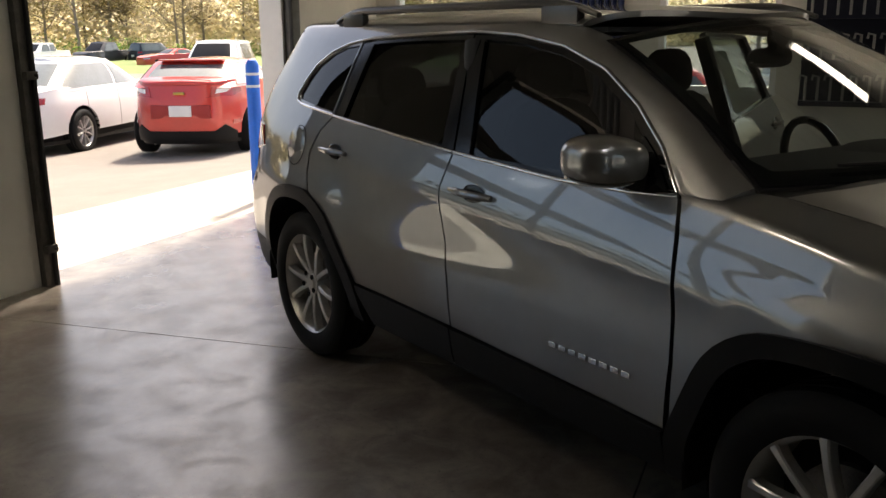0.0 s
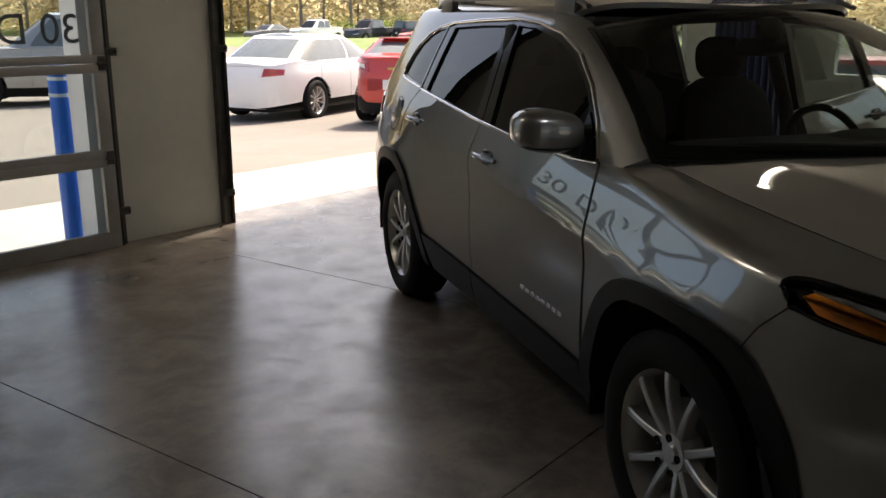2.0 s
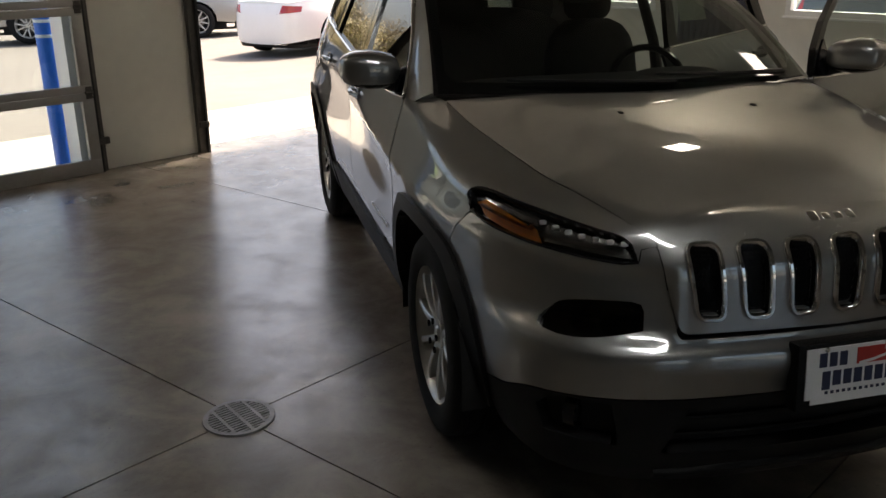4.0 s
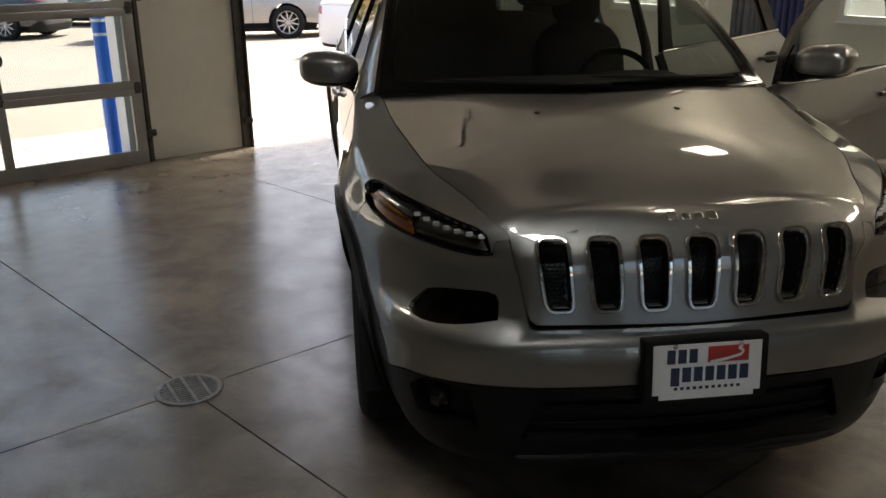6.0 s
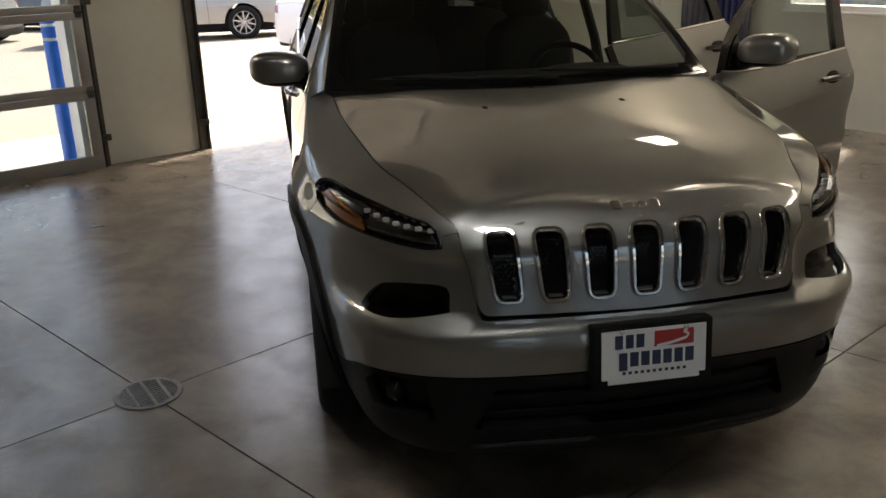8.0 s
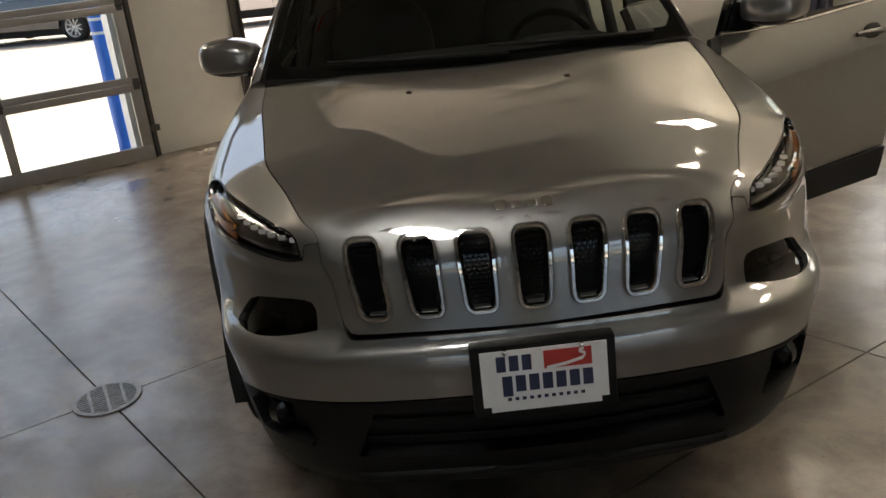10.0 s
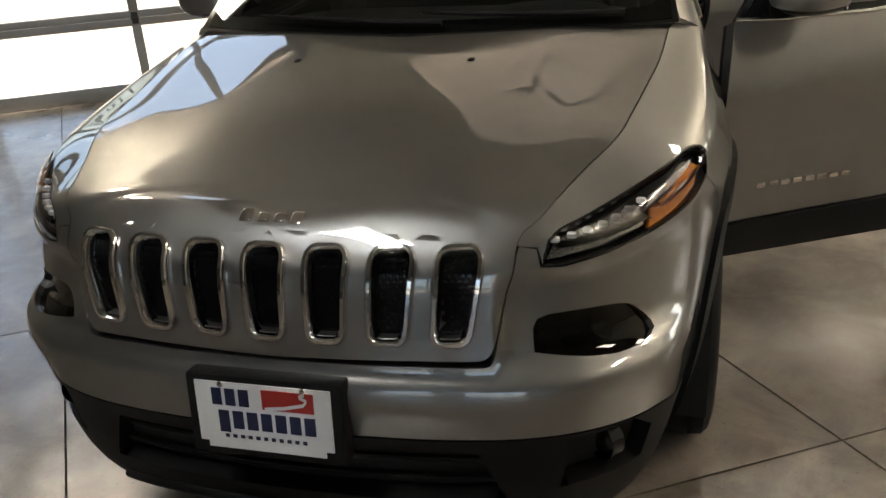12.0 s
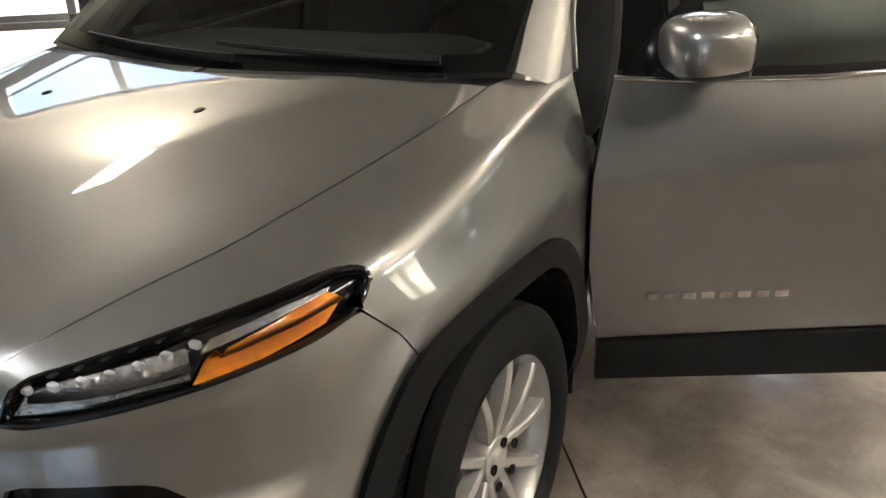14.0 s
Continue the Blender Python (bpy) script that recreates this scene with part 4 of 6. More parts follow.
# grille slots: chrome surround and black honeycomb insert
for k in range(-3, 4):
    s = 1 if k >= 0 else -1
    slot_bezel = ribbon("grille_surround", front, slot(abs(k), 0.083, 0.75, 0.932, 0.022), 0.019, M_CHROME, CAR, lift=(-0.012, 0.013), closed=True, step=0.02, sides=(s,), label="bright chrome slot surround")

    def sunk(a, q):
        return front(a, q) + np.array([0, 0.022, 0])
    insert = panel("grille_insert", sunk, slot(abs(k), 0.09, 0.75, 0.936), M_GLOSS, slot_bezel, step=(0.03, 0.03), sides=(s,), fold=0, label="gloss black honeycomb insert")
    bm = bmesh.new()
    for i in range(5):
        for j in range(14):
            a = -1.5 + 0.128 * abs(k) + (i - 2 + 0.5 * (j % 2)) * 0.0135
            z = 0.772 + j * 0.0108
            c = sunk(np.array([a]), np.array([zq(a, z)]))[0] * np.array([s, 1, 1])
            rim = []
            for d, lift in ((0.0072, 0.0), (0.0046, 0.007)):
                rim.append([bm.verts.new((c[0] + d * math.cos(radians(60 * t)), c[1] - lift - 0.001, c[2] + d * math.sin(radians(60 * t)))) for t in range(6)])
            for t in range(6):
                bm.faces.new((rim[0][t], rim[0][(t + 1) % 6], rim[1][(t + 1) % 6], rim[1][t]))
    part("honeycomb", bm, M_GLOSS, slot_bezel, smooth=0)

# badge on the hood's lip: plain chrome shapes in place of its letters
for i, (x, w, h, dz) in enumerate(((-0.058, 0.03, 0.036, 0.0), (-0.02, 0.026, 0.024, -0.003), (0.016, 0.026, 0.024, -0.003), (0.053, 0.028, 0.034, -0.006))):
    bm = bmesh.new()
    c = front(np.array([-1.5 + abs(x)]), np.array([1.42]))[0]
    blob(bm, (0, 0, 0), (w / 2, 0.004, h / 2), power=4, rings=8, seg=16)
    part("badge_bar", bm, M_CHROME, hood, "chrome badge shape", m=pose(x, c[1] - 0.004, c[2] + dz * 0.3, -62, 0, 0))

# washer nozzles
for x in (-0.247, 0.247):
    bm = bmesh.new()
    blob(bm, (0, 0, 0), (0.011, 0.016, 0.009), power=2.6, rings=6, seg=12)
    part("washer_nozzle", bm, M_BLACK, hood, "small black washer jet", m=pose(x, -0.09, 1.114, 6, 0, 0))

# front lamps
def shell(f, d):
    def g(a, q):
        a, q = np.broadcast_arrays(np.asarray(a, float), np.asarray(q, float))
        sh = a.shape
        n = normals_of(f, np.stack([a.ravel(), q.ravel()], 1)).reshape(*sh, 3)
        return f(a, q) + n * d
    return g


LAMP = LAMP_TOP + LAMP_LOW
LAMP_IN = [(-0.925, 0.95), (-0.905, 0.99), (-0.85, 1.055), (-0.78, 1.1), (-0.7, 1.125), (-0.6, 1.13), (-0.5, 1.11), (-0.455, 1.06), (-0.435, 1.0), (-0.47, 0.967), (-0.6, 0.967), (-0.735, 0.97), (-0.85, 0.962)]
for s in BOTH:
    lamp = panel("headlamp", shell(front, -0.028), LAMP, M_GLOSS, CAR, step=(0.04, 0.03), sides=(s,), fold=0, label="slim headlamp with gloss black housing")
    ribbon("housing_rim", front, LAMP, 0.011, M_GLOSS, lamp, lift=(-0.02, 0.0), closed=True, step=0.03, sides=(s,))
    panel("reflector", shell(front, -0.02), [(-0.925, 0.95), (-0.9, 0.995), (-0.83, 1.08), (-0.72, 1.115), (-0.655, 1.1), (-0.665, 0.962), (-0.735, 0.968), (-0.85, 0.96)], M_REFLECT, lamp, step=(0.02, 0.02), sides=(s,), fold=0, label="faceted bright reflector")
    panel("turn_reflector", shell(front, -0.012), [(-0.665, 0.952), (-0.64, 0.99), (-0.5, 1.05), (-0.43, 1.055), (-0.412, 0.985), (-0.45, 0.955), (-0.56, 0.95)], M_AMBER, lamp, step=(0.02, 0.02), sides=(s,), fold=0.006, label="orange turn-signal reflector")
    panel("bright_strip", shell(front, -0.012), [(-0.645, 1.025), (-0.62, 1.09), (-0.5, 1.1), (-0.42, 1.075), (-0.43, 1.055), (-0.5, 1.055)], M_REFLECT, lamp, step=(0.02, 0.02), sides=(s,), fold=0.004)
    for i in range(7):
        a, q = -0.9 + 0.043 * i, 1.01 + 0.017 * i - 0.0006 * i * i
        c = shell(front, -0.014)(np.array([a]), np.array([q]))[0] * np.array([s, 1, 1])
        bm = bmesh.new()
        blob(bm, tuple(c), (0.01, 0.006, 0.006), power=4, rings=6, seg=10)
        part("daytime_light", bm, M_PLATE, lamp, "small square daytime light")
    panel("lens", shell(front, 0.002), LAMP_IN, M_CLEAR, lamp, step=(0.04, 0.03), sides=(s,), fold=0, label="clear lens")
    pod = panel("lower_lamp", shell(front, -0.05), [(a, q) for a, q in FOG], M_GLOSS, CAR, step=(0.04, 0.03), sides=(s,), fold=0, label="dark lamp in a moulded recess of the bumper")
    bm = bmesh.new()
    for a in (-0.79, -0.87):
        c = shell(front, -0.045)(np.array([a]), np.array([zq(a, 0.715)]))[0] * np.array([s, 1, 1])
        blob(bm, tuple(c), (0.03, 0.02, 0.03), power=2.2, rings=8, seg=14)
    part("projector", bm, M_GLOSS, pod)
    panel("lens", shell(front, -0.016), FOG, M_TINT, pod, step=(0.04, 0.04), sides=(s,), fold=0.0)
    c = shell(front, -0.048)(np.array([-0.8]), np.array([zq(-0.8, 0.44)]))[0] * np.array([s, 1, 1])
    bm = bmesh.new()
    spin(bm, [(0.0, 0.012), (0.03, 0.008), (0.04, 0.0), (0.048, 0.012), (0.05, -0.02)], 20, "y")
    fl = part("fog_lamp", bm, M_GLOSS, CAR, "small round fog lamp", m=Matrix.Translation(c) @ pose(0, 0, 0, 0, 0, 0) @ pose(0, 0, 0, 180, 0, -40 * s))
    bm = bmesh.new()
    box(bm, -0.1, 0.1, 0.02, 0.04, -0.07, 0.07)
    part("fog_lamp_back", bm, M_DARK, CAR, m=Matrix.Translation(c) @ pose(0, 0.03, 0, 0, 0, 40 * s))

# number plate holder, its characters as plain bars
PLATE = Matrix.Translation((0.0, -1.0, 0.598)) @ pose(0, 0, 0, -6, 0, 0)
holder = boxes("plate_holder", M_BLACK, (-0.17, 0.17, -0.018, 0.03, -0.095, 0.088), parent=CAR, m=PLATE, bevel=0.008, label="black plastic plate holder")
bm = bmesh.new()
for cx, w in ((0, 0.296),):
    box(bm, -w / 2, w / 2, -0.021, -0.017, -0.062, 0.075)
    box(bm, -0.13, 0.13, -0.0209, -0.017, -0.076, -0.062)
part("plate", bm, M_PLATE, holder, "white dealer plate with navy and red print")
rows = [(-0.088, 0.022, 0.034), (-0.058, 0.022, 0.034), (-0.028, 0.022, 0.034)]
for x, w, h in rows:
    boxes("print_bar", M_NAVY, (x - w / 2 - 0.012, x + w / 2 - 0.012, -0.0225, -0.0205, 0.024, 0.024 + h + 0.004), parent=holder)
for i in range(7):
    x = -0.1 + 0.0315 * i
    boxes("print_bar", M_NAVY, (x, x + 0.0235, -0.0225, -0.0205, -0.028 - (0.01 if i == 0 else 0), 0.012), parent=holder)
bm = bmesh.new()
box(bm, 0.0, 0.112, -0.0222, -0.0205, 0.022, 0.066)
part("red_panel", bm, M_REDP, holder)
bm = bmesh.new()
pts = [(0.006, 0.024), (0.05, 0.03), (0.09, 0.04), (0.098, 0.05), (0.082, 0.058), (0.094, 0.064)]
for (x0, z0), (x1, z1) in zip(pts, pts[1:]):
    w = 0.004
    vs = [bm.verts.new((x, -0.0232, z)) for x, z in ((x0, z0 - w), (x1, z1 - w), (x1, z1 + w), (x0, z0 + w))]
    bm.faces.new(vs)
part("white_swoosh", bm, M_PLATE, holder, smooth=0)
for i in range(11):
    x = -0.09 + 0.0172 * i
    boxes("small_print_bar", M_NAVY, (x, x + 0.009, -0.0222, -0.0205, -0.05, -0.042), parent=holder)
for x in (-0.09, 0.09):
    bm = bmesh.new()
    spin(bm, [(0.0, 0.003), (0.006, 0.002), (0.007, 0)], 12, "y")
    part("screw", bm, M_CHROME, holder, m=pose(x, -0.021, 0.07, 180, 0, 0))

# doors
FD = [(0.502, 0.442), (1.507, 0.468), (1.507, 0.64), (1.522, 0.785), (1.566, 0.905), (1.578, 0.985), (1.55, 1.105), (1.0, 1.08), (0.7, 1.083), (0.532, 1.094), (0.507, 0.995), (0.482, 0.88), (0.477, 0.66)]
FG = [(0.62, 1.112), (0.7, 1.22), (0.8, 1.305), (0.97, 1.398), (1.17, 1.46), (1.405, 1.498), (1.602, 1.508), (1.468, 1.112)]
FF = [(0.545, 1.1), (0.64, 1.212), (0.77, 1.317), (0.95, 1.417), (1.16, 1.482), (1.405, 1.517), (1.672, 1.53), (1.552, 1.11), (1.0, 1.085), (0.7, 1.088)]
RD = [(1.515, 0.468), (2.2, 0.478), (2.3, 0.62), (2.41, 0.755), (2.555, 0.835), (2.61, 0.92), (2.615, 1.0), (2.57, 1.1), (2.494, 1.168), (1.955, 1.13), (1.56, 1.105), (1.587, 0.985), (1.575, 0.905), (1.53, 0.785), (1.515, 0.64)]
RG = [(1.645, 1.13), (1.72, 1.506), (2.0, 1.502), (2.37, 1.486), (2.418, 1.176), (2.0, 1.146)]
RF = [(1.565, 1.112), (1.682, 1.531), (2.0, 1.521), (2.385, 1.506), (2.452, 1.496), (2.497, 1.173), (1.955, 1.135)]
SPECS = (("front_door", (0.886, 0.5), FD, FG, FF, [(0.502, 0.31), (1.507, 0.32), (1.507, 0.462), (0.502, 0.436)], 62.5, 1.395),
         ("rear_door", (0.886, 1.58), RD, RG, RF, [(1.515, 0.32), (2.1, 0.31), (2.19, 0.44), (2.195, 0.472), (1.515, 0.462)], 67.0, 2.41))
for s in BOTH:
    for name, (hx, hy), skin, pane, frm, clad, swing, hy2 in SPECS:
        base = (hx * s, hy, 0)
        place = pose(hx + 0.045, hy - 0.035, 0, 0, 0, -swing) if s > 0 and name == "front_door" else pose(hx * s, hy, 0, 0, 0, -swing if s > 0 else 0)
        kw = dict(sides=(s,), base=base)
        door = panel(name, skirt, skin, M_PAINT, CAR, step=(0.05, 0.011), fold=0.05, m=place, label="open painted door" if s > 0 else "closed painted door", **kw)
        panel("inner_panel", shell(skirt, -0.05), skin, M_TRIM, door, step=(0.08, 0.05), fold=0.02, label="dark cabin trim", **kw)
        panel("window_frame", skirt, frm, M_GLOSS, door, holes=[pane], step=(0.05, 0.03), lift=-0.004, fold=0.035, label="gloss black window frame", **kw)
        panel("window_frame_inside", shell(skirt, -0.036), frm, M_TRIM, door, holes=[pane], step=(0.08, 0.05), fold=0, **kw)
        pn = panel("window", shell(skirt, -0.016), pane, M_TINT if s < 0 else M_GLASS, door, step=(0.08, 0.05), fold=0, label="tinted side window", **kw)
        pn.visible_shadow = False
        if name == "rear_door" and s > 0:
            panel("window_sticker", shell(skirt, -0.02), [(1.74, 1.24), (1.97, 1.24), (1.97, 1.44), (1.76, 1.44)], M_PAPER, door, step=(0.08, 0.08), fold=0, label="pale paper sticker on the glass", **kw)
        panel("cladding", skirt, clad, M_BLACK, door, step=(0.06, 0.04), lift=0.012, fold=0.03, label="black plastic sill cladding", **kw)
        belt = [p for p in skin if 1.07 < p[1] < 1.18 and p[0] < 2.55]
        belt = sorted(belt)
        ribbon("belt_moulding", skirt, [(y, z + 0.004) for y, z in belt], 0.014, M_CHROME, door, lift=(-0.002, 0.008), label="chrome belt moulding", **kw)
        # handle in its cup
        hz = 0.985 if name == "front_door" else 1.028
        cup = bmesh.new()
        p = skirt(np.array([hy2]), np.array([hz]))[0]
        blob(cup, (0, 0, 0), (0.004, 0.062, 0.036), power=2.3, rings=8, seg=18)
        part("handle_cup", cup, M_GLOSS, door, m=pose((p[0] + 0.001) * s - base[0], hy2 - hy - 0.01, hz - 0.002, 0, -8 * s, 0))
        bm = bmesh.new()
        n = 9
        pts = [((0.012 + 0.022 * math.sin(math.pi * i / (n - 1))) * s, 0.118 - 0.236 * i / (n - 1), 0.003 * math.sin(math.pi * i / (n - 1))) for i in range(n)]
        tube(bm, pts, [0.010, 0.0125, 0.0135, 0.0135, 0.0135, 0.0135, 0.0135, 0.013, 0.010], 10, flat=1.0)
        part("handle", bm, M_PAINT if s < 0 else M_SATIN, door, "body-colour pull handle", m=pose(p[0] * s - base[0] - 0.004 * s, hy2 - hy, hz))
        if name == "front_door":
            panel("mirror_sail", skirt, [(0.565, 1.1), (0.715, 1.092), (0.715, 1.24), (0.66, 1.2)], M_GLOSS, door, step=(0.05, 0.05), lift=0.003, fold=0.01, **kw)
            # mirror: painted cap over a black foot
            top, low = bmesh.new(), bmesh.new()

            def cap(p):
                rise = p.x * s / 0.118
                return Vector((p.x, p.y, p.z * (1 - 0.1 * max(0, -rise) - 0.06 * max(0, rise)) + 0.006 * rise))
            cx, cy, cz = (0.935 * s - base[0], 0.72 - hy, 1.182)
            stand = pose(cx, cy, cz, 0, 0, 8 * s)
            blob(top, (0, 0, 0), (0.12, 0.096, 0.074), power=2.9, rings=26, seg=48, taper=cap)
            for co, no in (((0, 0, -0.04), (0.0, -0.1, 1)), ((0, 0.052, 0), (0.0, -1, 0))):
                bmesh.ops.bisect_plane(top, geom=top.verts[:] + top.edges[:] + top.faces[:], plane_co=co, plane_no=no, clear_inner=True)
            part("mirror_cap", top, M_PAINT, door, "body-colour mirror cap", m=stand)
            blob(low, (0, 0.001, -0.001), (0.1185, 0.0945, 0.0725), power=2.9, rings=26, seg=48, taper=cap)
            bmesh.ops.bisect_plane(low, geom=low.verts[:] + low.edges[:] + low.faces[:], plane_co=(0, 0.064, 0), plane_no=(0.0, -1, 0), clear_inner=True)
            part("mirror_housing", low, M_GLOSS, door, "black mirror housing", m=stand)
            arm = bmesh.new()
            tube(arm, [(0.83 * s - base[0], 0.66 - hy, 1.13), (0.88 * s - base[0], 0.71 - hy, 1.14), (0.93 * s - base[0], 0.75 - hy, 1.15)], [0.03, 0.026, 0.03], 10, flat=1.3)
            part("mirror_arm", arm, M_BLACK, door)
            gl = bmesh.new()
            box(gl, -0.09, 0.09, 0.056, 0.06, -0.052, 0.052, bevel=0.0)
            part("mirror_glass", gl, surface("mirror_silver", (0.85, 0.86, 0.86), 0.02, 1.0) if "mirror_silver" not in bpy.data.materials else bpy.data.materials["mirror_silver"], door, m=stand)
            # model badge as plain bars
            for i in range(8):
                y = 0.945 - 0.0445 * i if s < 0 else 0.633 + 0.0445 * i
                p = skirt(np.array([y]), np.array([0.566]))[0]
                bm = bmesh.new()
                box(bm, -0.002, 0.002, -0.016, 0.016, -0.009, 0.009, bevel=0.0015)
                part("badge_bar", bm, M_CHROME, door, "small chrome badge bar", m=pose((p[0] + 0.004) * s - base[0], p[1] - hy, 0.566, 0, 0, 0))

# body sides: front pillar, roof rail, rear quarter in one pressing
SCREEN_EDGE = [(1.13, 1.548), (0.995, 1.508), (0.855, 1.452), (0.685, 1.367), (0.54, 1.262), (0.425, 1.185), (0.345, 1.14)]
QG = [(2.515, 1.188), (2.475, 1.48), (2.6, 1.465), (2.7, 1.432), (2.8, 1.38), (2.865, 1.32), (2.905, 1.25), (2.885, 1.225)]
EDGE_Y, EDGE_Z = zip(*SCREEN_EDGE[::-1])


def flank(a, z):
    """The side with the front pillar rounded in towards the windscreen."""
    p = skirt(a, z)
    below = np.interp(p[..., 1], EDGE_Y, EDGE_Z) - p[..., 2]
    k = np.clip(1 - below / 0.115, 0, 1.2) * ease(p[..., 1], 1.35, 1.0)
    return p - np.stack([0.045 * k * k, 0 * k, 0 * k], -1)


for s in BOTH:
    side = panel("body_side", flank, [(3.55, 1.555), (2.4, 1.555), (1.3, 1.555)] + SCREEN_EDGE + [(0.4, 1.105), (0.53, 1.103), (0.545, 1.11), (0.635, 1.218), (0.765, 1.323), (0.945, 1.423), (1.157, 1.488), (1.405, 1.523), (1.67, 1.537),
                 (2.0, 1.528), (2.385, 1.512), (2.462, 1.5), (2.505, 1.172), (2.58, 1.1), (2.625, 1.0), (2.62, 0.92), (2.565, 0.838), (2.7, 0.835), (2.82, 0.825), (2.95, 0.78), (3.06, 0.69), (3.13, 0.56), (3.16, 0.47), (3.5, 0.5), (3.55, 0.62)],
                 M_PAINT, CAR, holes=[QG], step=(0.045, 0.03), sides=(s,), fold=0.02)
    q = panel("quarter_window", shell(skirt, -0.006), QG, M_TINT, side, step=(0.06, 0.05), sides=(s,), fold=0, label="tinted quarter window")
    ribbon("window_moulding", skirt, [(0.54, 1.106), (0.635, 1.215), (0.767, 1.32), (0.947, 1.42), (1.158, 1.485), (1.405, 1.52), (1.67, 1.534), (2.0, 1.525), (2.385, 1.509), (2.56, 1.485), (2.7, 1.447), (2.82, 1.385), (2.88, 1.32), (2.922, 1.25),
                                      (2.91, 1.218), (2.85, 1.203), (2.5, 1.176)], 0.015, M_CHROME, side, lift=(-0.004, 0.009), sides=(s,), label="chrome window moulding")
    bm = bmesh.new()
    p = skirt(np.array([2.77]), np.array([1.02]))[0]
    spin(bm, [(0.0, 0.0035), (0.082, 0.003), (0.087, 0.0)], 32, "x")
    part("fuel_flap", bm, M_PAINT, side, "round fuel flap", m=pose(p[0] * s, 2.77, 1.02, 0, 0, 0 if s > 0 else 180) @ pose(0, 0, 0, 0, -9, 0))
    ribbon("fuel_flap_gap", skirt, [(2.77 + 0.09 * math.cos(radians(15 * i)), 1.02 + 0.09 * math.sin(radians(15 * i))) for i in range(24)], 0.005, M_DARK, side, lift=(0.0, 0.001), closed=True, step=0.02, sides=(s,))
    for name, y0, z0 in (("front_arch", 0.0, 0.36), ("rear_arch", 2.7, 0.36)):
        if name == "front_arch":
            outer = [(0.5, 0.3), (0.492, 0.425), (0.44, 0.545), (0.358, 0.712), (0.245, 0.806), (0.1, 0.838), (-0.105, 0.838), (-0.285, 0.795), (-0.385, 0.7), (-0.45, 0.58), (-0.478, 0.44), (-0.478, 0.32)]
        else:
            outer = [(2.19, 0.3), (2.215, 0.48), (2.305, 0.62), (2.415, 0.755), (2.56, 0.83), (2.7, 0.842), (2.82, 0.83), (2.95, 0.785), (3.065, 0.69), (3.135, 0.56), (3.16, 0.46), (3.17, 0.33)]
        outer = flow(outer, 3)
        inner = [(y0 + (y - y0) * 0.845, z0 + (z - z0) * 0.88) for y, z in outer]
        panel("wheel_arch_cladding", skirt, outer + inner[::-1], M_BLACK, CAR, step=(0.03, 0.03), lift=0.014, fold=0.05, sides=(s,), label="black plastic arch cladding")
        bm = bmesh.new()
        spin(bm, [(0.43, 0.3 * s), (0.43, 0.885 * s)], 24, "x", (0, y0, z0), arc=(-10, 190))
        bm.faces.new([bm.verts.new((0.3 * s, y0 + 0.43 * math.cos(radians(-10 + 200 * i / 20)), z0 + 0.43 * math.sin(radians(-10 + 200 * i / 20)))) for i in range(21)])
        part("wheel_well", bm, M_DARK, CAR)
    # roof rail on its feet
    bm = bmesh.new()
    rail = []
    for i in range(21):
        y = 1.08 + 1.72 * i / 20
        k = min(1, min(i, 20 - i) / 3.0)
        p = roof(np.array([y]), np.array([0.1]))[0]
        rail.append((p[0] * s, y, p[2] + 0.012 + 0.045 * k * (2 - k)))
    tube(bm, rail, [0.012 + 0.01 * min(1, min(i, 20 - i) / 3.0) for i in range(21)], 10, flat=0.8)
    for i in (2, 18):
        p = rail[i]
        box(bm, p[0] - 0.018, p[0] + 0.018, p[1] - 0.09, p[1] + 0.09, p[2] - 0.07, p[2] - 0.005, bevel=0.01)
    part("roof_rail", bm, M_SATIN, CAR, "satin grey roof rail")
    # tail lamp
    panel("tail_lamp", skirt, [(3.2, 0.98), (3.3, 1.07), (3.62, 1.1), (3.62, 0.98), (3.4, 0.94)], M_TAIL, CAR, step=(0.05, 0.04), lift=0.006, fold=0.02, sides=(s,), label="red tail lamp")
panel("roof", roof, [(0.93, 1.0), (1.0, 0.6), (1.13, 0.0), (2.5, 0.0), (3.55, 0.0), (4.33, 0.0), (4.33, 1.0), (2.5, 1.0)], M_PAINT, CAR, step=(0.06, 0.06), sides=BOTH, fold=0.02, flip=1.0)
tg = panel("tailgate", skirt, [(3.555, 0.62), (4.33, 0.62), (4.33, 1.552), (3.555, 1.552)], M_PAINT, CAR, holes=[[(3.66, 1.17), (5, 1.17), (5, 1.47), (3.7, 1.47)]], step=(0.06, 0.05), sides=BOTH, fold=0.03)
rw = panel("rear_window", shell(skirt, -0.008), [(3.655, 1.165), (4.33, 1.165), (4.33, 1.475), (3.695, 1.475)], M_GLASS, tg, step=(0.08, 0.06), sides=BOTH, fold=0)
rw.visible_shadow = False
panel("rear_bumper", skirt, [(3.165, 0.3), (3.5, 0.28), (4.33, 0.28), (4.33, 0.615), (3.56, 0.615), (3.5, 0.495), (3.165, 0.462)], M_BLACK, CAR, step=(0.06, 0.05), sides=BOTH, fold=0.03, label="black plastic rear bumper")
ws = panel("windscreen", screen, [(0, 0.02), (0.98, 0.02), (0.99, 0.5), (0.97, 0.975), (0, 0.975)], M_GLASS, CAR, step=(0.08, 0.08), sides=BOTH, fold=0, label="windscreen with a dark band at its foot", flip=1.0)
ws.visible_shadow = False
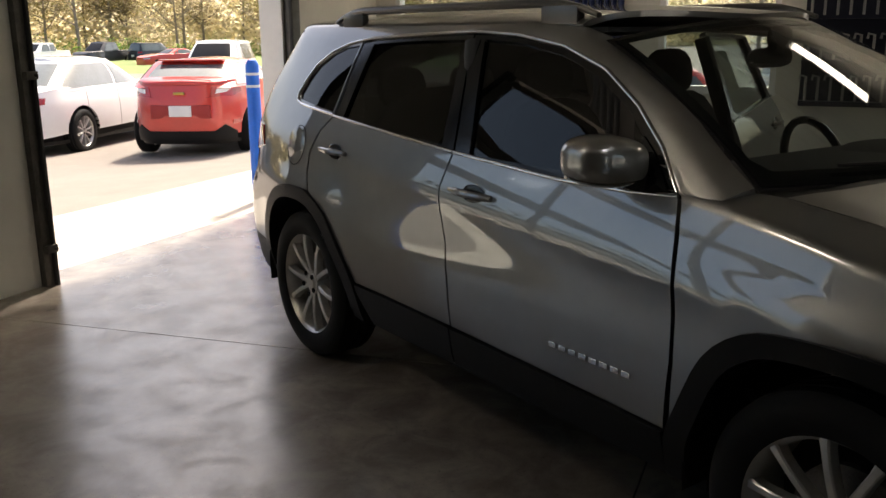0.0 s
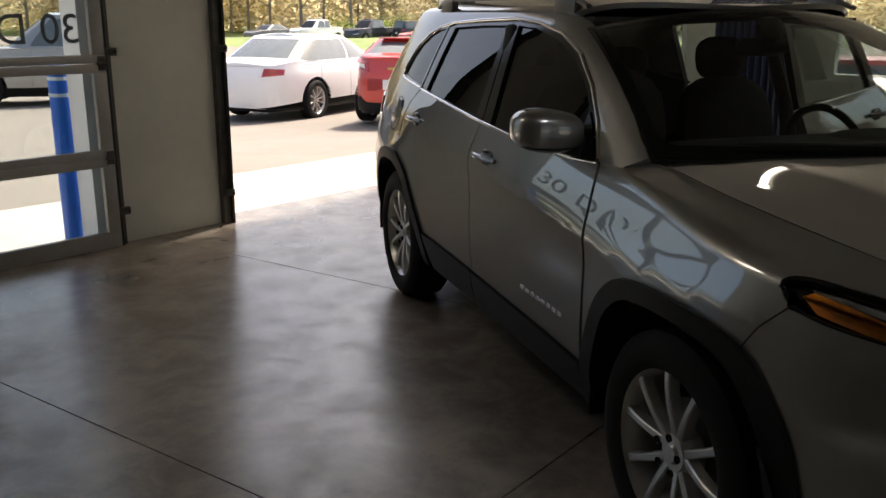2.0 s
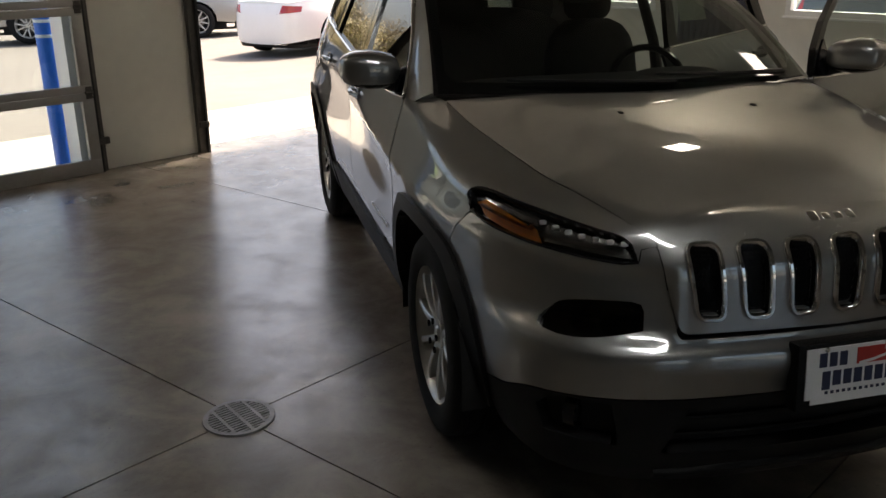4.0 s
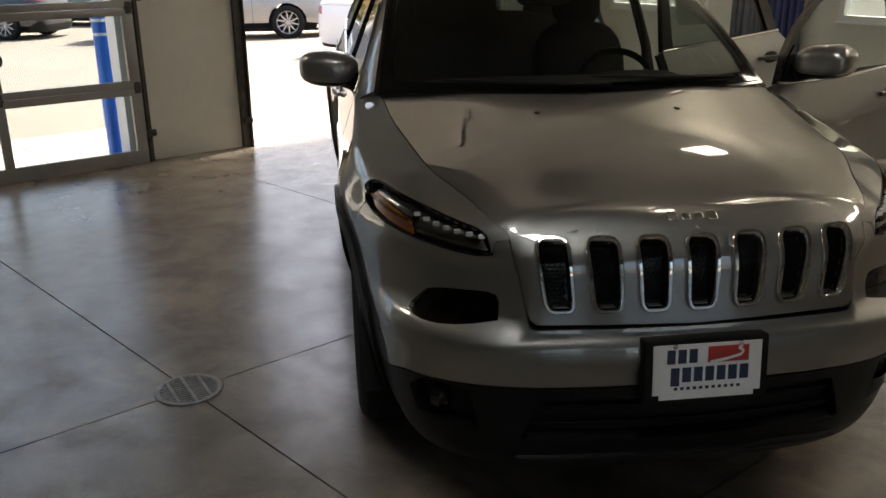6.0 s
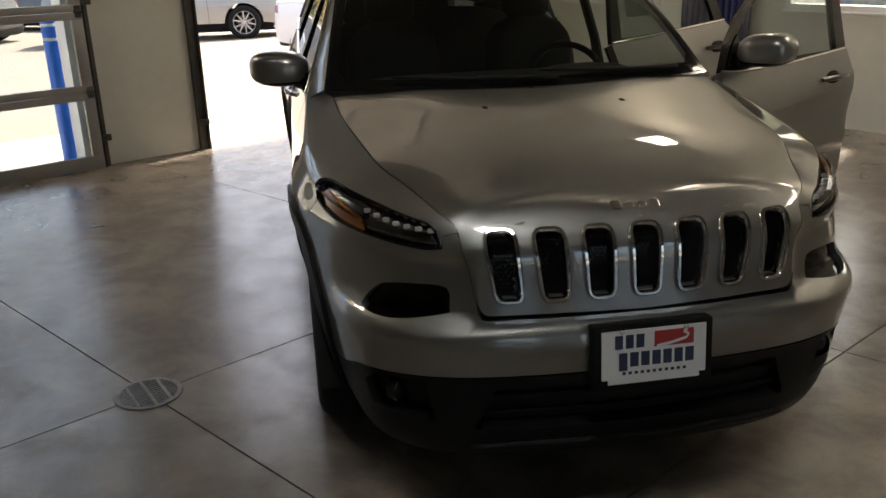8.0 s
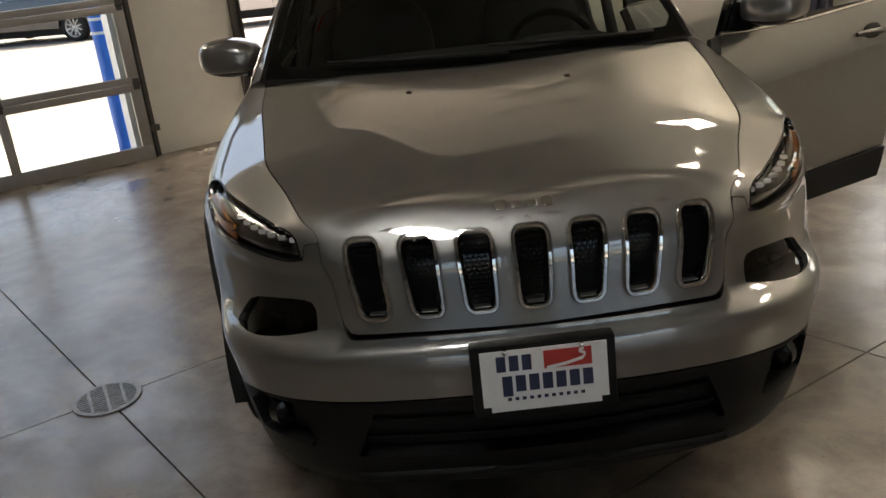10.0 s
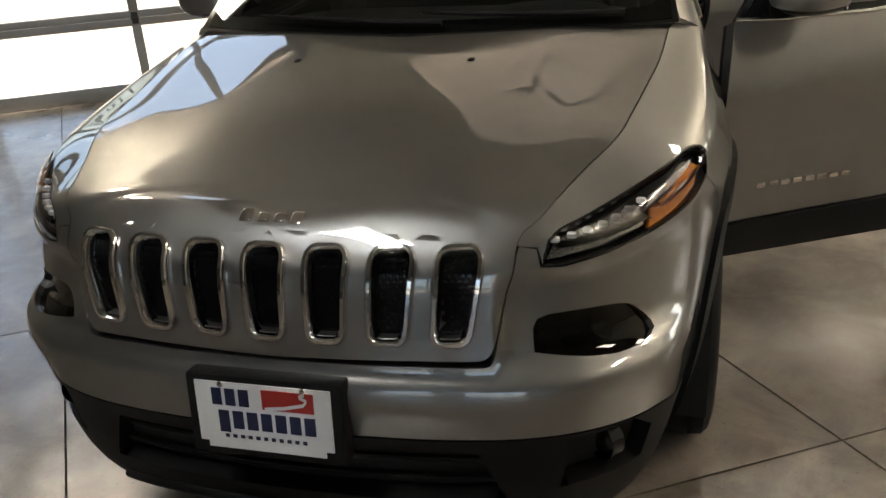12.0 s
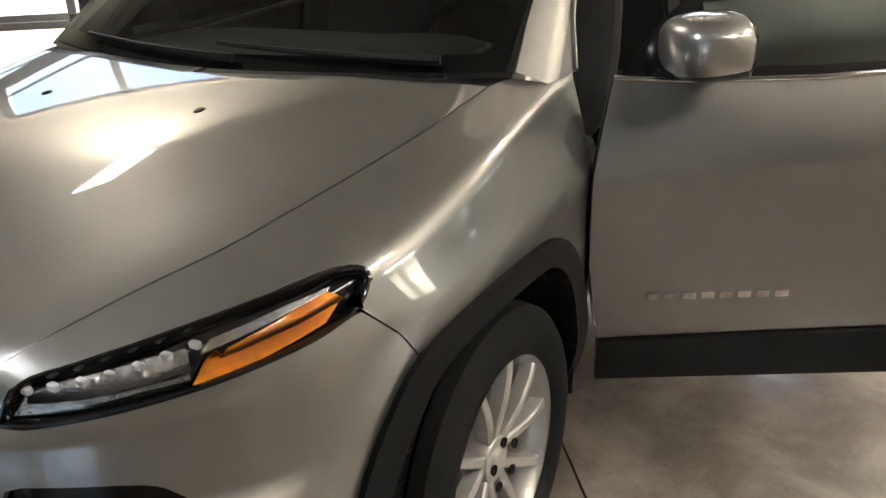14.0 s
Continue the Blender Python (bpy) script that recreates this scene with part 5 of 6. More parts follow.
panel("screen_band", shell(screen, -0.004), [(0, 0.0), (1, 0.0), (1, 0.99), (0.93, 0.985), (0.945, 0.15), (0.9, 0.09), (0, 0.075)], M_GLOSS, ws, step=(0.06, 0.06), sides=BOTH, fold=0)
panel("screen_top_band", shell(screen, -0.004), [(0, 0.93), (0.94, 0.93), (0.94, 0.99), (0, 0.99)], M_GLOSS, ws, step=(0.08, 0.06), sides=BOTH, fold=0)
panel("cowl", shell(front, -0.012), [(0.19, 2.0), (0.225, 1.6), (0.28, 1.28), (0.4, 1.2), (0.36, 1.6), (0.34, 2.0)], M_BLACK, CAR, step=(0.06, 0.06), sides=BOTH, fold=0, label="black plastic cowl")
for x0, x1, t1 in ((0.1, -0.52, 0.05), (0.62, 0.03, 0.07)):
    bm = bmesh.new()
    pts = []
    for i in range(9):
        x = x0 + (x1 - x0) * i / 8
        p = screen(np.array([abs(x) / 0.77]), np.array([0.045 + (t1 - 0.02) * i / 8]))[0]
        pts.append((x, p[1] - 0.012, p[2] + 0.014))
    tube(bm, pts, [0.011, 0.01, 0.009, 0.008, 0.008, 0.007, 0.007, 0.006, 0.005], 6)
    part("wiper", bm, M_BLACK, CAR, "black wiper arm and blade")

# wheels
def wheel():
    w = bmesh.new()
    prof = [(0.243, -0.1), (0.262, -0.112), (0.3, -0.116), (0.335, -0.106), (0.352, -0.09)]
    for c in (-0.05, 0.0, 0.05):
        prof += [(0.356, c - 0.028), (0.356, c - 0.006), (0.347, c - 0.005), (0.347, c + 0.005), (0.356, c + 0.006)]
    prof += [(0.352, 0.09), (0.335, 0.106), (0.3, 0.116), (0.262, 0.112), (0.243, 0.1)]
    spin(w, prof, 64, "x")
    tyre = part("wheel", w, M_RUBBER, CAR, "ten-spoke silver alloy wheel with black tyre", smooth=30)
    r = bmesh.new()
    spin(r, [(0.243, 0.1), (0.251, 0.103), (0.243, 0.093), (0.228, 0.075), (0.222, 0.03), (0.226, -0.1), (0.232, -0.1), (0.243, -0.1)], 64, "x")
    part("rim", r, M_ALLOY, tyre, "silver alloy rim")
    for i in range(5):
        for k in (-1, 1):
            b = bmesh.new()
            n = 7
            rings = []
            for j in range(n):
                f = j / (n - 1)
                inner, outer = radians(72 * i + k * 9), radians(72 * i + k * 17.5)
                p, q = Vector((0, 0.05 * math.cos(inner), 0.05 * math.sin(inner))), Vector((0, 0.237 * math.cos(outer), 0.237 * math.sin(outer)))
                c = p + (q - p) * f
                t = Vector((0, -(q - p).z, (q - p).y)).normalized()
                wd = 0.0145 - 0.004 * f + 0.006 * max(0, f - 0.8) * 5
                x = 0.072 + 0.018 * math.sin(f * 2.2)
                rings.append([b.verts.new(c + t * (wd * u) + Vector((x + dx, 0, 0))) for u, dx in ((-1.15, -0.035), (-0.95, -0.004), (-0.6, 0.0), (0.6, 0.0), (0.95, -0.004), (1.15, -0.035))])
            for p, q2 in zip(rings, rings[1:]):
                for a in range(6):
                    b.faces.new((p[a], p[(a + 1) % 6], q2[(a + 1) % 6], q2[a]))
            part("spoke", b, M_ALLOY, tyre)
    h = bmesh.new()
    spin(h, [(0.0, 0.086), (0.024, 0.085), (0.029, 0.08), (0.032, 0.076), (0.052, 0.076), (0.066, 0.05), (0.068, 0.0)], 40, "x")
    part("hub", h, M_ALLOY, tyre)
    for i in range(5):
        a = radians(72 * i)
        g = bmesh.new()
        spin(g, [(0.0, 0.0), (0.011, 0.0), (0.012, 0.004), (0.0125, 0.006)], 12, "x", (0.0925, 0.054 * math.cos(a), 0.054 * math.sin(a)))
        part("lug_recess", g, M_DARK, tyre)
    d = bmesh.new()
    spin(d, [(0.0, 0.0), (0.06, 0.012), (0.075, 0.01), (0.15, 0.01), (0.15, -0.012)], 40, "x")
    part("brake_disc", d, M_DISC, tyre)
    bk = bmesh.new()
    spin(bk, [(0.0, -0.06), (0.225, -0.06)], 32, "x")
    part("wheel_back", bk, M_DARK, tyre)
    return tyre


wheel_0 = wheel()
wheel_0.matrix_basis = pose(0.798, 0.012, 0.355, 20, 0, 0)
copy_thing(wheel_0, pose(0.78, 2.7, 0.355, -8, 0, 0))
copy_thing(wheel_0, pose(-0.775, 0.0, 0.355, 11, 0, 180))
copy_thing(wheel_0, pose(-0.785, 2.7, 0.355, 47, 0, 180))

# underbody, cabin
boxes("underbody", M_DARK, (-0.74, 0.74, 0.45, 2.25, 0.22, 0.4), (-0.5, 0.5, -0.8, 0.46, 0.24, 0.5), (-0.5, 0.5, 2.24, 3.5, 0.26, 0.6), parent=CAR)
boxes("cabin_floor", M_TRIM, (-0.76, 0.76, 0.5, 3.2, 0.39, 0.43), parent=CAR)
for s in BOTH:
    boxes("door_sill", M_PAINT, (min(0.72 * s, 0.83 * s), max(0.72 * s, 0.83 * s), 0.5, 2.2, 0.28, 0.44), parent=CAR, bevel=0.02)
    bm = bmesh.new()
    tube(bm, [(0.77 * s, 1.57, 0.42), (0.79 * s, 1.57, 0.9), (0.75 * s, 1.6, 1.15), (0.66 * s, 1.68, 1.5)], [0.06, 0.05, 0.04, 0.04], 10, flat=0.6)
    part("centre_pillar", bm, M_TRIM, CAR)
    bm = bmesh.new()
    tube(bm, [(0.8 * s, 0.5, 0.42), (0.8 * s, 0.48, 1.05)], [0.05, 0.05], 8)
    part("door_jamb", bm, M_DARK, CAR)
boxes("headliner", M_TRIM, (-0.6, 0.6, 1.05, 3.2, 1.53, 1.545), parent=CAR)
bm = bmesh.new()
blob(bm, (0, 0.55, 1.02), (0.74, 0.3, 0.11), power=4, rings=10, seg=28)
blob(bm, (0, 0.5, 0.75), (0.72, 0.2, 0.3), power=5, rings=8, seg=24)
dash = part("dashboard", bm, M_TRIM, CAR, "dark soft-touch dashboard")
bm = bmesh.new()
blob(bm, (0.36, 0.62, 1.11), (0.2, 0.12, 0.04), power=2.6, rings=8, seg=20)
part("instrument_hood", bm, M_TRIM, CAR)
bm = bmesh.new()
M_ST = pose(0.36, 0.87, 1.03, 66, 0, 0)
tube(bm, [M_ST @ Vector((0.185 * math.cos(radians(12 * i)), 0.185 * math.sin(radians(12 * i)), 0)) for i in range(30)], 0.016, 8, closed=True)
for a in (0, 180, 270):
    tube(bm, [M_ST @ Vector((0.05 * math.cos(radians(a)), 0.05 * math.sin(radians(a)), -0.01)), M_ST @ Vector((0.18 * math.cos(radians(a)), 0.18 * math.sin(radians(a)), 0))], 0.018, 6)
blob(bm, M_ST @ Vector((0, 0, -0.01)), (0.075, 0.03, 0.07), power=2.5, rings=8, seg=16)
part("steering_wheel", bm, M_GLOSS, CAR, "black three-spoke steering wheel")


def seat(x, y, wide, rear=False):
    st = bmesh.new()
    blob(st, (x, y, 0.62), (wide, 0.26, 0.09), power=3.4, rings=8, seg=20)
    root = part("rear_bench" if rear else "front_seat", st, M_SEAT, CAR, "black cloth seat")
    b = bmesh.new()
    blob(b, (x, y + 0.3, 0.95), (wide, 0.085, 0.34), power=3.2, rings=10, seg=20, m=Matrix.Rotation(radians(-14), 4, "X"))
    part("backrest", b, M_SEAT, root)
    for hx in ((-0.42, 0, 0.42) if rear else (0,)):
        h = bmesh.new()
        blob(h, (x + hx, y + 0.4, 1.36 if not rear else 1.28), (0.13, 0.05, 0.1), power=2.8, rings=8, seg=16, m=Matrix.Rotation(radians(-10), 4, "X"))
        part("headrest", h, M_SEAT, root)
        g = bmesh.new()
        for dx in (-0.05, 0.05):
            tube(g, [(x + hx + dx, y + 0.37, 1.2), (x + hx + dx, y + 0.395, 1.3)], 0.006, 6)
        part("headrest_posts", g, M_CHROME, root)


seat(-0.36, 1.2, 0.25), seat(0.36, 1.2, 0.25), seat(0.0, 2.15, 0.64, True)
boxes("cargo_back", M_TRIM, (-0.62, 0.62, 2.62, 3.4, 0.42, 1.0), parent=CAR, bevel=0.03)
bm = bmesh.new()
blob(bm, (0, 0.86, 1.44), (0.12, 0.02, 0.035), power=3, rings=8, seg=16)
blob(bm, (0, 0.83, 1.5), (0.05, 0.03, 0.05), power=3, rings=6, seg=12)
part("rear_view_mirror", bm, M_GLOSS, CAR)


# ---- cars outside ----
def lofted(spec):
    """The surfaces of a simpler car: lower body and cabin as stacked rounded outlines."""
    hl, hw = spec["long"] / 2, spec["wide"] / 2
    deck, cab = spec["deck"], spec["cab"]
    pinch = curve((0.15, 0.95), (0.3, 0.985), (0.55, 1.0), (0.75, 0.99), (0.95, 0.955), (1.15, 0.92))

    bend = spec["bend"]

    def ring(t, l, w, e=bend):
        c, s = np.cos(t), np.sin(t)
        return w * np.abs(s) ** e * np.sign(s), -l * np.abs(c) ** (e * 1.25) * np.sign(c)

    def body(t, z):
        t, z = np.broadcast_arrays(np.asarray(t, float), np.asarray(z, float))
        k = pinch(z)
        x, y = ring(t, hl, hw)
        return np.stack([x * k, y * (0.5 + 0.5 * k), z], -1)

    def top(t, w):
        t, w = np.broadcast_arrays(np.asarray(t, float), np.asarray(w, float))
        y = body(t, 0.7)[..., 1]
        p0 = body(t, deck(y))
        p3 = np.stack([0 * t, y * 0.97, deck(y) + 0.06], -1)
        k = w[..., None]
        p1, p2 = p0 + np.array([0, 0, 0.05]) * np.ones_like(p0), p3 + (p0 - p3) * np.array([0.6, 0.6, 0])
        return p0 * (1 - k) ** 3 + 3 * p1 * k * (1 - k) ** 2 + 3 * p2 * k * k * (1 - k) + p3 * k ** 3

    (b0, b1, bz), (r0, r1, rz) = cab

    def cabin(t, k):
        t, k = np.broadcast_arrays(np.asarray(t, float), np.asarray(k, float))
        c, l, w = (b0 + b1) / 2 + ((r0 + r1) / 2 - (b0 + b1) / 2) * k, (b1 - b0) / 2 + ((r1 - r0) / 2 - (b1 - b0) / 2) * k, hw * (0.93 - 0.22 * k)
        x, y = ring(t, 1.0, 1.0, bend * 0.75)
        return np.stack([x * w, y * l + c, bz + (rz - bz) * (k + 0.12 * k * (1 - k))], -1)

    def lid(t, w):
        t, w = np.broadcast_arrays(np.asarray(t, float), np.asarray(w, float))
        p0 = cabin(t, 1.0)
        p3 = np.stack([0 * t, p0[..., 1] * 0.94 + 0.06 * (r0 + r1) / 2, p0[..., 2] + 0.05], -1)
        k = w[..., None]
        return p0 * (1 - k) ** 2 + 2 * (p0 * 0.45 + p3 * 0.55 + np.array([0, 0, 0.03])) * k * (1 - k) + p3 * k ** 2
    return body, top, cabin, lid


def angle_at(body, y):
    ts = np.linspace(0.02, math.pi - 0.02, 400)
    ys = body(ts, np.full(400, 0.5))[:, 1]
    return float(np.interp(y, ys, ts))


def cabin_t(cabin, y, k):
    ts = np.linspace(0.01, math.pi - 0.01, 600)
    ys = cabin(ts, np.full(600, k))[:, 1]
    return float(np.interp(y, ys, ts))


def street_car(name, m, paint, label, long=4.7, wide=1.82, axle=(-1.4, 1.4), deck=((-2.4, 0.72), (-2.0, 0.85), (-0.9, 0.98), (1.0, 1.0), (1.9, 1.02), (2.35, 0.95)),
               cab=((-0.95, 2.05, 0.98), (-0.05, 1.25, 1.42)), doors=(-0.75, 0.3, 1.25), tail=(0.78, 0.92), wheel=0.33, plate=True, bend=0.36, insert=True):
    spec = dict(bend=bend, long=long, wide=wide, deck=curve(*deck), cab=cab)
    body, top, cabin, lid = lofted(spec)
    car = empty(name, m, label, "car")
    ta = [angle_at(body, y) for y in axle]
    dk = spec["deck"]
    r = wheel + 0.06
    ts = np.linspace(0, math.pi, 41)
    ytop = body(ts, np.full(41, 0.7))[:, 1]
    upper = [(float(t), float(dk(y)) - 0.004) for t, y in zip(ts, ytop)][::-1]

    def arch(y):
        return [(angle_at(body, y - r * math.cos(radians(18 * i))), wheel + r * math.sin(radians(18 * i))) for i in range(0, 11)]
    lowz = 0.25
    poly = [(0.0, lowz)] + [p for p in arch(axle[0]) if p[1] > 0] + [p for p in arch(axle[1])] + [(math.pi, lowz)] + upper
    for s in BOTH:
        panel("body_side", body, poly, paint, car, step=(0.07, 0.07), sides=(s,), fold=0.03)
        panel("sill", body, [(0.0, 0.19), (math.pi, 0.19), (math.pi, lowz - 0.004), (0, lowz - 0.004)], M_BLACK, car, step=(0.12, 0.1), sides=(s,), fold=0, lift=-0.02)
        panel("tail_lamp", body, [(angle_at(body, long / 2 - 0.02) + 0.02, tail[0]), (angle_at(body, long / 2 - 0.28), tail[0] + 0.03), (angle_at(body, long / 2 - 0.3), tail[1] - 0.02), (math.pi - 0.25, tail[1]), (math.pi - 0.2, tail[0])], M_TAIL, car, step=(0.06, 0.06), sides=(s,), lift=0.008, fold=0.01, label="red tail lamp")
        ha = [(angle_at(body, -long / 2 + 0.02), 0.66), (angle_at(body, -long / 2 + 0.35), 0.72), (angle_at(body, -long / 2 + 0.3), 0.8), (0.12, 0.74), (0.12, 0.66)]
        panel("headlamp", body, ha, M_REFLECT, car, step=(0.06, 0.06), sides=(s,), lift=0.006, fold=0.01)
        (b0, b1, bz), (r0, r1, rz) = cab
        panel("cabin_shell", cabin, [(0, 0.0), (math.pi, 0.0), (math.pi, 1.0), (0, 1.0)], paint, car, step=(0.08, 0.12), sides=(s,), fold=0)
        cuts = [b0 + 0.35] + list(doors[1:-1]) + [b1 - 0.25]
        for a, b in zip(cuts, cuts[1:]):
            g = [(cabin_t(cabin, a + 0.03 + (r0 - b0) * 0.55 * (a == cuts[0]) * 0.3, 0.08), 0.08), (cabin_t(cabin, b - 0.03, 0.08), 0.08),
                 (cabin_t(cabin, min(b - 0.03, r1 - 0.03), 0.86), 0.86), (cabin_t(cabin, max(a + 0.03, r0 + 0.1), 0.86), 0.86)]
            panel("side_window", cabin, g, M_GLASS2, car, step=(0.1, 0.12), sides=(s,), lift=0.006, fold=0.004)
        for y in doors:
            t = angle_at(body, y)
            ribbon("door_gap", body, [(t, 0.32), (t, float(dk(y)) - 0.02)], 0.008, M_DARK, car, lift=(0.0, 0.0015), sides=(s,), step=0.1)
    panel("deck", top, [(0, 0), (math.pi, 0), (math.pi, 1), (0, 1)], paint, car, step=(0.1, 0.12), sides=BOTH, fold=0)
    panel("roof", lid, [(0, 0), (math.pi, 0), (math.pi, 1), (0, 1)], paint, car, step=(0.1, 0.12), sides=BOTH, fold=0)
    panel("front_window", cabin, [(0.0, 0.08), (0.42, 0.08), (0.42, 0.88), (0.0, 0.88)], M_TINT, car, step=(0.1, 0.1), sides=BOTH, lift=0.006, fold=0.004)
    panel("rear_window", cabin, [(math.pi, 0.1), (math.pi - 0.42, 0.1), (math.pi - 0.42, 0.88), (math.pi, 0.88)], M_GLASS2, car, step=(0.1, 0.1), sides=BOTH, lift=0.006, fold=0.004)
    boxes("underbody", M_DARK, (-wide / 2 + 0.26, wide / 2 - 0.26, -long / 2 + 0.5, long / 2 - 0.5, 0.2, 0.62), parent=car)
    if plate:
        boxes("plate", M_PLATE, (-0.155, 0.155, long / 2 - 0.01, long / 2 + 0.012, tail[0] - 0.12 - 0.14, tail[0] - 0.11), parent=car, bevel=0.003)
    if insert:
        panel("rear_bumper_insert", body, [(math.pi, 0.24), (angle_at(body, long / 2 - 0.3), 0.24), (angle_at(body, long / 2 - 0.3), 0.36), (angle_at(body, long / 2 - 0.12), 0.47), (math.pi - 0.25, 0.38), (math.pi, 0.38)], M_BLACK, car, step=(0.08, 0.08), sides=BOTH, lift=0.012, fold=0.012)
    for y in axle:
        for s in BOTH:
            w = copy_thing(wheel_0, pose(s * (wide / 2 - 0.13), y, wheel, 25 + 30 * y, 0, 0 if s > 0 else 180) @ Matrix.Scale(wheel / 0.355, 4))
            w.parent = car
    return car


M_GLASS2 = surface("pale_reflecting_rear_glass", (0.11, 0.13, 0.128), 0.06, 0, vary=0.2, size=3, coat=1.0)
P_WHITE = surface("white_car_paint", (0.86, 0.86, 0.86), 0.3, 0, vary=0.03, size=3, coat=1.0)
P_RED = surface("red_car_paint", (0.55, 0.035, 0.025), 0.35, 0.2, vary=0.1, size=3, coat=1.0)
P_SILVER = surface("silver_car_paint", (0.36, 0.35, 0.33), 0.35, 0.6, vary=0.06, size=3, coat=1.0)
P_GREY = surface("grey_car_paint", (0.13, 0.13, 0.14), 0.35, 0.5, vary=0.06, size=3, coat=1.0)
P_BLACK = surface("black_car_paint", (0.02, 0.021, 0.024), 0.3, 0.2, vary=0.06, size=3, coat=1.0)


def park(x, y, fx, fy, back=0.0):
    """Where a car stands: the middle of its rear axle, and the way it faces."""
    v = -x * math.sin(radians(YAW)) + y * math.cos(radians(YAW))
    a = math.degrees(math.atan2(fy, fx)) + 90
    n = math.hypot(fx, fy)
    return pose(x + fx / n * back, y + fy / n * back, lot_z(v) - 0.005, 0, 0, a)


HATCH = dict(bend=0.46, long=4.25, wide=1.74, axle=(-1.35, 1.35), deck=((-2.15, 0.72), (-1.8, 0.86), (-0.8, 0.98), (1.0, 1.03), (1.8, 1.06), (2.15, 1.0)), cab=((-0.9, 2.04, 0.97), (0.1, 1.42, 1.3)), tail=(0.84, 0.98))
SUVC = dict(long=4.8, wide=1.9, axle=(-1.4, 1.45), deck=((-2.4, 0.85), (-2.1, 1.0), (-0.9, 1.1), (1.5, 1.12), (2.4, 1.1)), cab=((-0.95, 2.3, 1.1), (-0.2, 2.05, 1.75)), tail=(0.95, 1.12), wheel=0.37)
TRUCK = dict(long=5.8, wide=1.98, axle=(-1.85, 1.75), deck=((-2.9, 0.95), (-2.6, 1.12), (-1.3, 1.18), (0.0, 1.2), (1.3, 1.22), (2.9, 1.22)), cab=((-1.4, 1.1, 1.18), (-0.55, 0.9, 1.88)), tail=(0.85, 1.1), wheel=0.39, doors=(-0.9, 0.1, 0.95))
street_car("sedan", park(0.05, 14.1, 0.69, 0.725, 1.4), P_WHITE, "white sedan with black rear valance parked on the lot", long=4.9, wide=1.85, axle=(-1.42, 1.4), bend=0.45, insert=False, plate=False, wheel=0.345)
hb = street_car("hatchback", park(1.84, 11.62, 0.6, 0.8, 1.35), P_RED, "red hatchback parked beside a white sedan", **HATCH)
shape = lofted(dict(bend=HATCH["bend"], long=HATCH["long"], wide=HATCH["wide"], deck=curve(*HATCH["deck"]), cab=HATCH["cab"]))[0]
for s in BOTH:
    panel("tail_lamp_wing", shape, [(math.pi - 0.34, 0.885), (math.pi - 0.62, 0.845), (math.pi - 0.86, 0.905), (math.pi - 0.84, 0.965), (math.pi - 0.55, 0.985), (math.pi - 0.38, 0.955)], M_TAIL, hb, step=(0.05, 0.05), sides=(s,), lift=0.014, fold=0.02, label="red wedge-shaped tail lamp")
    panel("lamp_lens", shape, [(math.pi - 0.3, 0.89), (math.pi - 0.5, 0.905), (math.pi - 0.62, 0.95), (math.pi - 0.5, 0.965), (math.pi - 0.33, 0.95)], M_PLATE, hb, step=(0.05, 0.05), sides=(s,), lift=0.02, fold=0.02, label="white lamp lens")
    panel("rear_reflector", shape, [(math.pi - 0.6, 0.47), (math.pi - 0.78, 0.48), (math.pi - 0.78, 0.525), (math.pi - 0.6, 0.52)], M_TAIL, hb, step=(0.05, 0.05), sides=(s,), lift=0.014, fold=0.014)
boxes("badge", surface("gold_badge", (0.5, 0.36, 0.1), 0.3, 0.8), (-0.075, 0.075, 2.1, 2.14, 0.88, 0.915), parent=hb, bevel=0.008)
boxes("spoiler", P_RED, (-0.46, 0.46, 1.3, 1.52, 1.318, 1.342), parent=hb, bevel=0.01)
bm = bmesh.new()
tube(bm, [(0.02, 2.0, 1.05), (-0.2, 1.98, 1.07), (-0.42, 1.99, 1.06)], [0.03, 0.018, 0.012], 6)
part("rear_wiper", bm, M_BLACK, hb)
# flush block in darker body red: the plate recess's shade as colour
boxes("plate_recess_shade", surface("recess_shade_red", (0.3, 0.02, 0.018), 0.5), (-0.42, 0.42, 2.06, 2.122, 0.55, 0.74), parent=hb, bevel=0.02)
pk = street_car("pickup_truck", park(-1.75, 19.5, -1, 0.02, 1.75), P_SILVER, "silver pickup truck standing side on", **TRUCK)
boxes("door_sign", surface("blue_sign", (0.02, 0.04, 0.35), 0.5), (-1.0, -0.985, -0.75, -0.25, 0.92, 1.22), parent=pk, label="blue rectangular door sign")
for i in range(4):
    boxes("sign_bar", M_PLATE, (-1.003, -1.0, -0.7, -0.3 - 0.06 * (i % 2), 1.15 - 0.06 * i, 1.175 - 0.06 * i), parent=pk)
boxes("side_step", M_CHROME, (-1.06, -0.97, -0.95, 0.95, 0.38, 0.44), parent=pk, bevel=0.015)
street_car("parked_suv", park(-8.6, 21.5, -0.95, 0.3, 1.4), P_BLACK, "black SUV parked on the lot", **SUVC)
street_car("parked_sedan", park(-9.5, 27.0, 0.9, -0.45, 1.4), P_GREY, "grey sedan parked on the lot", long=4.7)
street_car("parked_sedan", park(-14.5, 30.0, 0.9, -0.45, 1.4), P_SILVER, "silver sedan parked on the lot", long=4.7)
street_car("parked_pickup", park(12.5, 76.0, -0.8, -0.6), P_WHITE, "white pickup truck far across the lot", **TRUCK)
street_car("parked_pickup", park(16.6, 73.0, -0.8, -0.6), P_BLACK, "black pickup truck far across the lot", **TRUCK)
street_car("parked_suv", park(20.8, 73.0, 0.9, 0.4), P_BLACK, "black SUV far across the lot", **SUVC)
